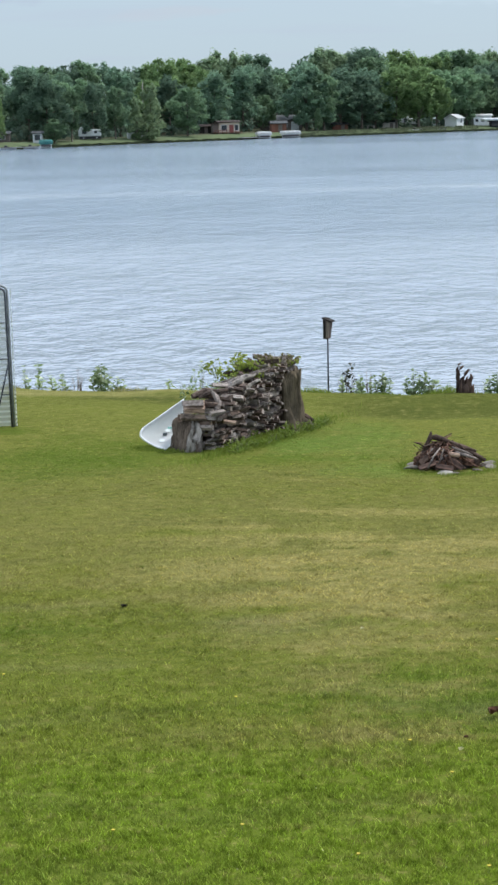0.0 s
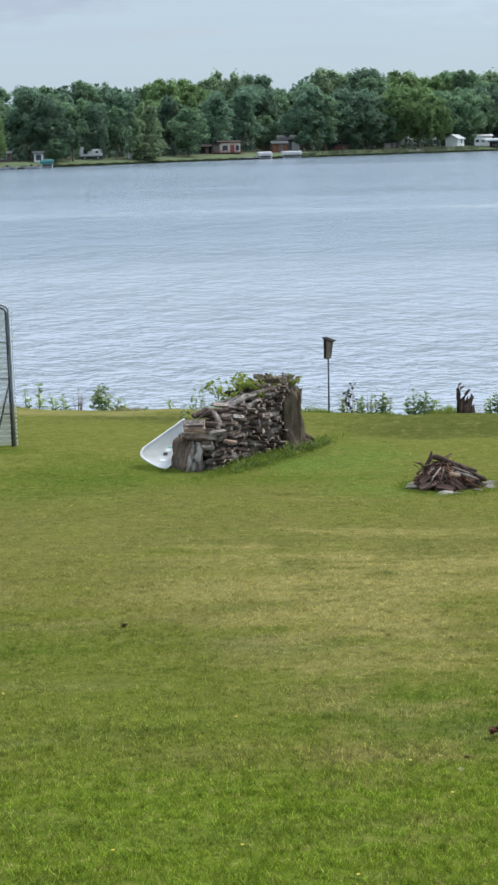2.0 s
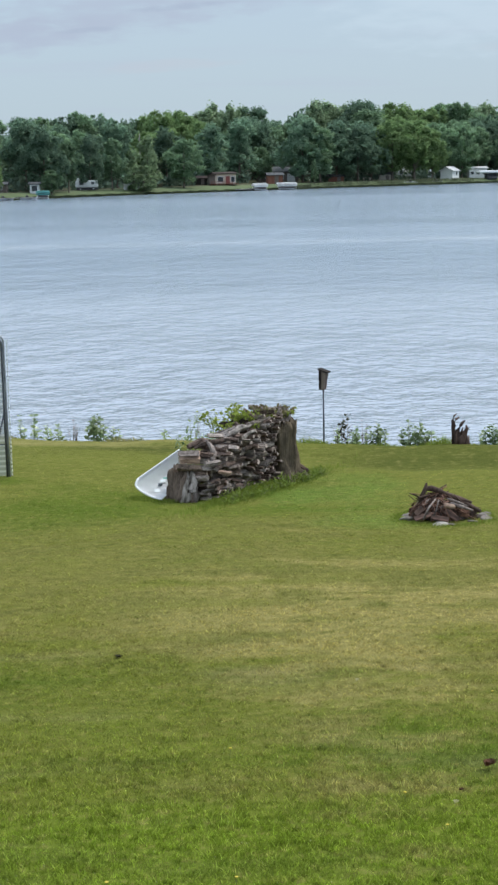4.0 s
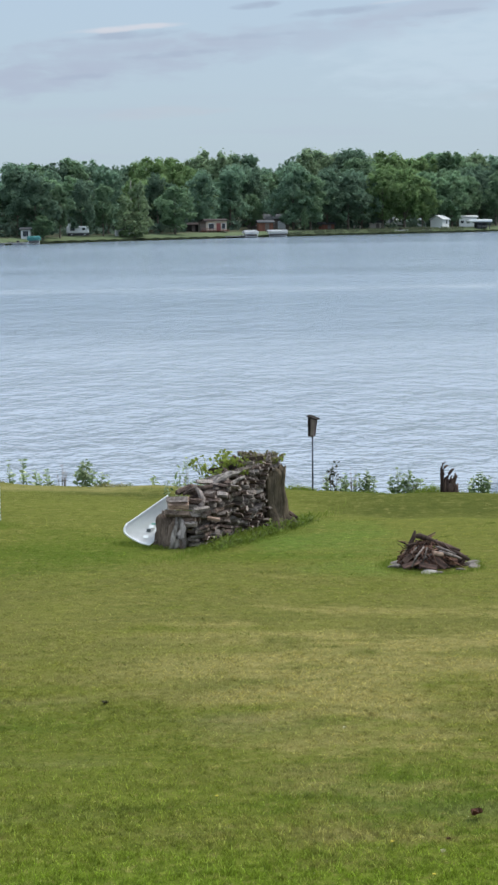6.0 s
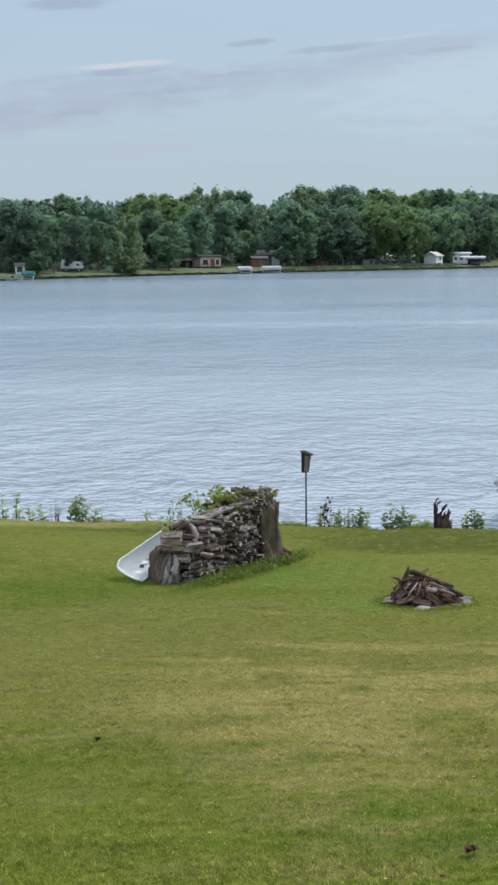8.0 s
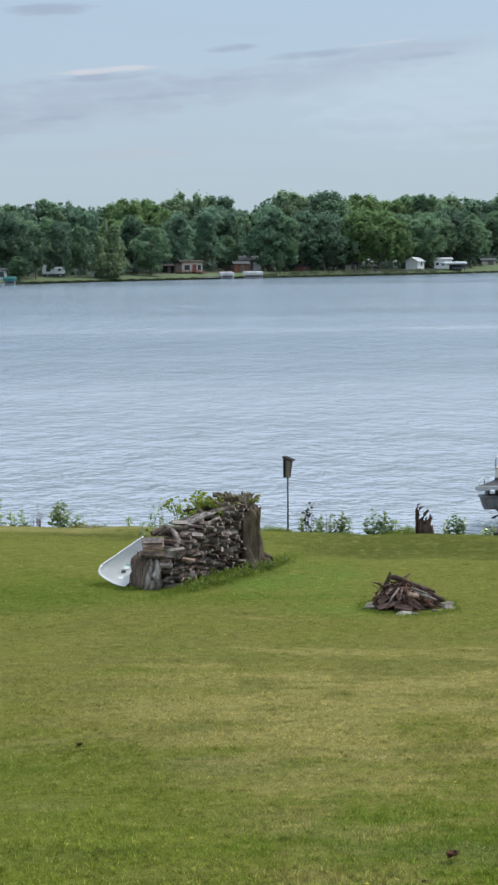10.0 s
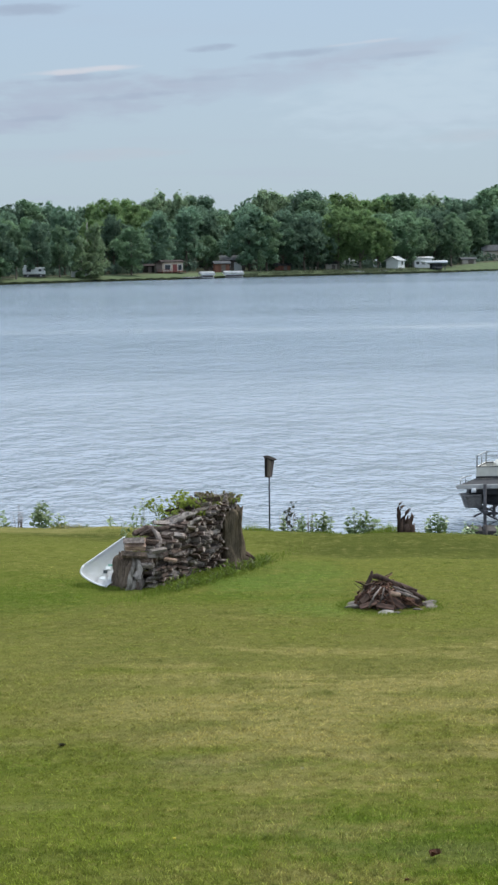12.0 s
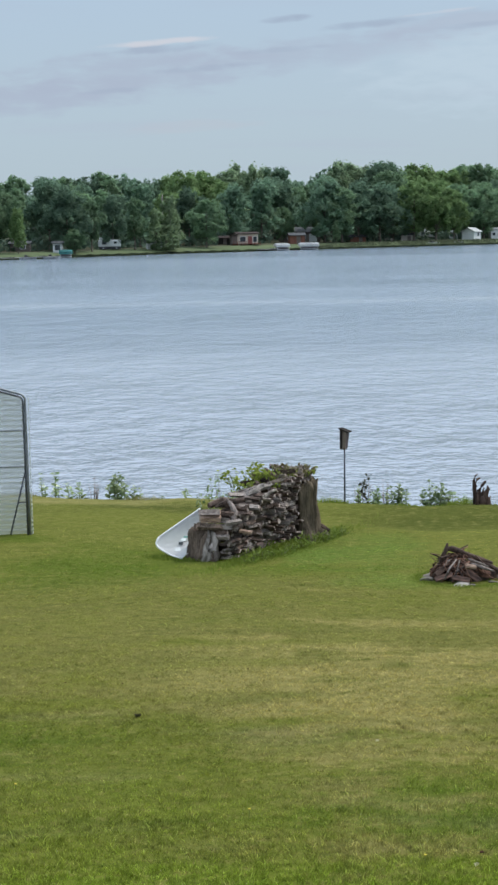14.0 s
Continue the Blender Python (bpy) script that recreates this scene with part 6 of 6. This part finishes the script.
# ---- jagged driftwood stump at the water's edge ----
drift = thing("driftwood_stump", "dark jagged driftwood stump standing at the lawn's edge", "stump", (3.62, 32.42, gz(3.62, 32.42) - 0.05))
for i, (pts, rad) in enumerate([
        ([(-0.09, 0, 0), (-0.1, 0, 0.18), (-0.11, 0, 0.32), (-0.1, 0, 0.4), (-0.06, 0, 0.47), (-0.01, 0, 0.5), (0.0, 0, 0.48)], [0.035, 0.032, 0.03, 0.026, 0.022, 0.014, 0.004]),
        ([(-0.1, 0, 0.34), (-0.12, 0, 0.44), (-0.09, 0, 0.53), (-0.04, 0, 0.565)], [0.03, 0.02, 0.016, 0.004]),
        ([(-0.02, 0, 0), (-0.03, 0.02, 0.16), (-0.02, 0.02, 0.28), (0.02, 0.02, 0.36), (0.07, 0.02, 0.43), (0.1, 0.02, 0.44)], [0.06, 0.05, 0.04, 0.03, 0.02, 0.005]),
        ([(0.07, -0.03, 0), (0.07, -0.02, 0.14), (0.08, -0.02, 0.24), (0.12, -0.02, 0.31), (0.11, -0.02, 0.37)], [0.05, 0.045, 0.035, 0.026, 0.01]),
        ([(0.1, 0.0, 0), (0.115, 0, 0.08), (0.12, 0, 0.16), (0.1, 0, 0.22)], [0.04, 0.035, 0.025, 0.006]),
        ([(0.02, -0.05, 0), (0.02, -0.05, 0.12), (0.04, -0.05, 0.2)], [0.05, 0.045, 0.012]),
        ([(-0.06, -0.05, 0), (-0.07, -0.05, 0.14), (-0.05, -0.05, 0.27)], [0.045, 0.035, 0.006]),
        ([(0.1, -0.05, 0), (0.13, -0.05, 0.07), (0.15, -0.05, 0.2)], [0.04, 0.03, 0.006]),
        ([(0.03, 0.0, 0.2), (0.035, 0.0, 0.27), (0.05, 0.0, 0.33)], [0.03, 0.02, 0.005])]):
    part("splinter", tubed(pts, rad, 9, 0.55, 700 + i), DRIFT, drift)


# ---- tube-framed net screen ----
SCREEN = (-3.62, 29.8, 0)
screen = thing("net_screen", "tall steel tube-framed screen covered in pale netting", "net screen", SCREEN, 6.9)
H, WID, DEEP, PITCH = 2.02, 3.0, 0.16, 0.30


def hoop_line(x, y, lift_):
    """The bent outline of one frame, from foot to foot."""
    top = 2.18 + lift_
    return [(x, y, 0), (x - 0.012, y, 1.0), (x - 0.02, y, 1.75), (x - 0.024, y, top - 0.06), (x - 0.045, y, top - 0.015), (x - 0.1, y, top + 0.012), (-0.6, y, top + 0.02 + (0.46 + x) * PITCH),
            (-WID / 2, y, top + 0.02 + (WID / 2 - 0.14 + x) * PITCH), (-WID + 0.14 - x, y, top + 0.02), (-WID + 0.05 - x, y, top - 0.05), (-WID - x, y, 1.0), (-WID - x, y, 0)]


part("hoop", tubed(hoop_line(-0.022, 0.0, -0.01), 0.016, 10), DARK_STEEL, screen, "dark inner tube frame")
part("hoop", tubed(hoop_line(0.012, 0.04, 0.02), 0.019, 10), STEEL, screen, "pale outer tube frame")
for pz in (1.08, 1.64):
    part("rail", tubed([(-0.03, DEEP - 0.02, pz), (-WID, DEEP - 0.02, pz)], 0.011, 6), STEEL, screen)
part("brace", tubed([(-0.035, 0.03, 1.03), (-0.29, 0.03, 0.04)], 0.014, 6), DARK_STEEL, screen, "dark diagonal brace")
part("strut", tubed([(-0.02, 0.03, 0.54), (-0.16, 0.03, 0.54)], 0.01, 6), DARK_STEEL, screen)
part("foot_plate", boxed((0.0, 0.03, 0.015), (0.22, 0.16, 0.03), None, 0.004), DARK_STEEL, screen)
for k in range(34):
    part("hem_clip", boxed((0.055 - 0.02 * k / 33, 0.08, 0.06 + 0.0625 * k), (0.014, 0.01, 0.03)), LABEL_WHITE, screen)


def net(corners):
    bm2 = bmesh.new()
    bm2.faces.new([bm2.verts.new(c) for c in corners])
    bmesh.ops.solidify(bm2, geom=bm2.faces[:], thickness=0.004)
    return part("netting", bm2, NETTING, screen, "pale fine netting")


net([(-WID, DEEP, 0.02), (-0.02, DEEP, 0.02), (-0.045, DEEP, 2.15), (-WID / 2, DEEP, 2.18 + (WID / 2 - 0.14) * PITCH), (-WID, DEEP, 2.15)])
net([(0.03, 0.085, 0.02), (0.06, 0.085, 0.02), (0.045, 0.085, 2.15), (0.03, 0.085, 2.15)])


# ---- boat on its lift beside a dock ----
boat = thing("pontoon_boat", "small grey pontoon boat with cream panels raised on a lift", "boat", (5.49, 39.5, 0), 0)
bm = bmesh.new()
plan = [(0, -0.05), (4, -0.05), (4, 1.85), (0.82, 1.85), (0.48, 0.95), (0.08, 0.12)]     # the bow corner is cut away
lower, upper = [bm.verts.new((x, y, -0.125)) for x, y in plan], [bm.verts.new((x, y, -0.05)) for x, y in plan]
for k in range(6):
    bm.faces.new((lower[k], lower[(k + 1) % 6], upper[(k + 1) % 6], upper[k]))
bm.faces.new(lower[::-1])
bm.faces.new(upper)
part("deck", bm, CARPET, boat, "dark carpeted deck")
part("deck_edge", boxed((2.0, -0.07, -0.085), (4.04, 0.035, 0.095), None, 0.01), DECKING, boat)
part("bow_edge", tubed([(-0.015, -0.06, -0.085), (0.07, 0.13, -0.085), (0.47, 0.96, -0.085)], 0.03, 8), DECKING, boat)
for py in (0.45, 1.5):
    pon = part("pontoon", tubed([(0.42, py, -0.33), (0.5, py, -0.36), (0.8, py, -0.39), (1.6, py, -0.4), (4.0, py, -0.4)], [0.09, 0.13, 0.15, 0.155, 0.155], 14), DARK_TRIM, boat)
    part("bracket", boxed((2.3, py, -0.2), (3.2, 0.1, 0.14)), DARK_TRIM, pon)
tub = bmesh.new()
rings = []
for zz, x0, x1, d_ in ((-0.53, 0.17, 0.5, 0.13), (-0.5, 0.155, 0.51, 0.15), (-0.3, 0.095, 0.5, 0.2), (-0.27, 0.06, 0.5, 0.22), (-0.25, 0.07, 0.5, 0.21)):
    cx, hw = (x0 + x1) / 2, (x1 - x0) / 2
    rings.append([tub.verts.new((cx + hw * sx_ * kx, 0.12 + d_ * sy_ * ky, zz)) for sx_, sy_, kx, ky in ((-1, -1, 1, 0.6), (-1, -1, 0.7, 1), (1, -1, 0.8, 1), (1, -1, 1, 0.6), (1, 1, 1, 0.6), (1, 1, 0.8, 1), (-1, 1, 0.7, 1), (-1, 1, 1, 0.6))])
for ra, rb in zip(rings, rings[1:]):
    for k in range(8):
        tub.faces.new((ra[k], ra[(k + 1) % 8], rb[(k + 1) % 8], rb[k]))
tub.faces.new(rings[0][::-1])
tub.faces.new(rings[-1])
bmesh.ops.recalc_face_normals(tub, faces=tub.faces)
part("bow_tub", tub, HULL, boat, "weathered grey float end")
# near-black blocks fill the space below the deck to stand for its shadow
part("bow_skirt", boxed((0.42, 0.2, -0.19), (0.34, 0.3, 0.13), None, 0.02), DARK_TRIM, boat)
part("under_deck", boxed((2.25, 0.9, -0.2), (3.3, 1.6, 0.14)), DARK_TRIM, boat)
for a, b in (((0.54, 0.95), (3.9, 0.95)), ((0.86, 1.8), (3.9, 1.8)), ((0.54, 0.95), (0.86, 1.8))):
    mid_, run = Vector(((a[0] + b[0]) / 2, (a[1] + b[1]) / 2, 0)), Vector((b[0] - a[0], b[1] - a[1], 0))
    swing = Matrix.Rotation(math.atan2(run.y, run.x), 3, "Z")
    fence = part("panel", boxed((mid_.x, mid_.y, 0.1), (run.length + 0.02, 0.03, 0.25), swing, 0.006), CREAM_PANEL, boat, "cream fence panel")
    part("stripe", boxed((mid_.x, mid_.y, 0.21), (run.length + 0.03, 0.04, 0.02), swing), DARK_TRIM, fence)
    part("stripe", boxed((mid_.x, mid_.y, -0.005), (run.length + 0.03, 0.04, 0.035), swing), DARK_TRIM, fence)
    part("top_rail", tubed([(a[0], a[1], 0.44), (b[0], b[1], 0.44)], 0.013, 8), ALUMINIUM, boat)
    posts = 3 if run.length < 1 else 8
    for k in range(posts):
        q = k / (posts - 1)
        part("rail_post", tubed([(a[0] + run.x * q, a[1] + run.y * q, 0.22), (a[0] + run.x * q, a[1] + run.y * q, 0.44)], 0.013, 6), ALUMINIUM, boat)
part("bow_rail", tubed([(0.06, 0.05, -0.06), (0.08, 0.1, 0.06), (0.2, 0.3, 0.08), (0.38, 0.68, 0.06)], 0.012, 8), ALUMINIUM, boat)
part("bow_rail", tubed([(0.2, 0.3, 0.08), (0.22, 0.34, -0.06)], 0.012, 6), ALUMINIUM, boat)
part("seat", boxed((2.3, 1.4, 0.12), (2.6, 0.6, 0.32), None, 0.05), CREAM_PANEL, boat)
part("fender", tubed([(0.27, -0.1, -0.155), (0.36, -0.1, -0.16)], 0.045, 10), WHITE_CLOTH, boat, "white round fender")
lift = thing("boat_lift", "dark steel boat lift standing in the lake", "boat lift", (5.5, 39.5, 0), 0)
for px, back in ((0.52, 0.55), (3.4, 0.0)):
    for py in (-0.2, 2.1):
        at_ = px + (back if py > 0 else 0)
        part("post", tubed([(at_, py, -2.4), (at_, py, -0.02 if py < 0 else -0.2)], 0.035, 8), LIFT_STEEL, lift)
        part("brace", tubed([(px, py, -0.62), (px + 0.75, py, -1.0)], 0.022, 6), LIFT_STEEL, lift)
        part("brace", tubed([(px + 0.1, py, -1.0), (px + 0.7, py, -0.72)], 0.022, 6), LIFT_STEEL, lift)
    part("bunk", boxed((px, 0.95, -0.585), (0.1, 2.5, 0.06)), LIFT_STEEL, lift)
for py in (-0.2, 2.1):
    part("beam", tubed([(0.5 if py < 0 else 1.05, py, -0.62), (3.6, py, -0.62)], 0.03, 8), LIFT_STEEL, lift)
    part("beam", tubed([(0.5 if py < 0 else 1.05, py, -0.93), (3.6, py, -0.93)], 0.03, 8), LIFT_STEEL, lift)
dock = thing("dock", "low dark wooden dock beside the boat lift", "dock", (5.6, 38.6, 0), -6)
for k in range(14):
    part("plank", boxed((0.12 + k * 0.3, 0.2, -0.86), (0.27, 0.8, 0.04), None, 0.005), DOCK_WOOD, dock)
for py in (-0.12, 0.52):
    part("bearer", boxed((2.1, py, -0.93), (4.3, 0.08, 0.12)), DOCK_WOOD, dock)
for px in (0.3, 2.0, 3.8):
    part("post", tubed([(px, -0.38, -2.3), (px, -0.38, -0.7)], 0.045, 8), DOCK_WOOD, dock)


# ---- small things on the lawn ----
def dead_leaf(x, y, size, seed, mat_=None, label="dead brown leaf lying on the grass", name="dead_leaf", category="leaf", high=0.035):
    r = random.Random(seed)
    t = thing(name, label, category, (x, y, gz(x, y) + high), r.uniform(0, 360))
    bm2 = bmesh.new()
    rows = []
    for i in range(6):
        u = i / 5 - 0.5
        w = 0.45 * math.sqrt(max(0.02, 1 - 4 * u * u)) * (1 + r.uniform(-0.2, 0.2))
        rows.append([bm2.verts.new((u * size, s * w * size, size * (0.35 * abs(s) + 0.25 * u * u + r.uniform(-0.06, 0.06)))) for s in (-1, 0, 1)])
    for a, b in zip(rows, rows[1:]):
        for k in (0, 1):
            bm2.faces.new((a[k], a[k + 1], b[k + 1], b[k]))
    bmesh.ops.solidify(bm2, geom=bm2.faces[:], thickness=size * 0.06)
    part("blade", bm2, mat_ or DEAD_LEAF, t)
    return t


for i, (x, y, s) in enumerate([(1.87, 14.75, 0.11), (1.585, 14.2, 0.035), (-1.5, 19.9, 0.022), (-1.15, 20.1, 0.02), (-0.2, 20.4, 0.018), (-2.1, 20.0, 0.02), (2.5, 18.8, 0.025), (2.62, 14.7, 0.04), (2.35, 14.5, 0.03)]):
    dead_leaf(x, y, s, 801 + i)
dead_leaf(-1.26, 18.62, 0.075, 800, CHARRED, "blackened leaf lying flat on the grass", high=0.006)
for i, (x, y, s) in enumerate([(0.985, 17.2, 0.04), (1.51, 13.88, 0.045)]):
    dead_leaf(x, y, s, 830 + i, PETAL_WHITE, "pale petal lying on the grass", "petal", "petal", 0.05)


def dandelion(x, y, seed):
    r = random.Random(seed)
    t = thing("dandelion", "small yellow dandelion in the grass", "flower", (x, y, gz(x, y)), 0, "dandelions in the lawn")
    hh = r.uniform(0.05, 0.075)
    part("stalk", tubed([(0, 0, 0), (0.004, 0, hh)], 0.002, 5), STALK, t)
    bm2 = bmesh.new()
    bmesh.ops.create_cone(bm2, cap_ends=True, segments=10, radius1=0.006, radius2=0.014, depth=0.01)
    o = part("blossom", bm2, PETAL_YELLOW, t)
    o.location = (0.004, 0, hh)
    return t


dr = random.Random(44)
for i, (x, y) in enumerate([(-0.16, 15.25), (-2.14, 16.1), (2.13, 16.65), (0.63, 11.9), (1.39, 13.4), (1.15, 14.1)] + [(dr.uniform(-1.5, 1.9), dr.uniform(11.2, 13.5)) for _ in range(5)]):
    dandelion(x, y, i)
g = np.random.default_rng(51)
cx, cy = g.uniform(-2.0, 2.4, 420), 10.8 + 4.6 * g.uniform(0, 1, 420) ** 2.0
cz = ground_z(cx, cy) + g.uniform(0.02, 0.05, 420)
v, f = leaf_quads(np.stack([cx, cy, cz], 1), g.uniform(0.006, 0.017, 420), g, 0, 0.9)
tagged(new("clover_blossom", mesh_of("clover_blossom", v, f, CLOVER)), "scattered tiny pale yellow-green clover heads in the grass", "flowers", kind="stuff")
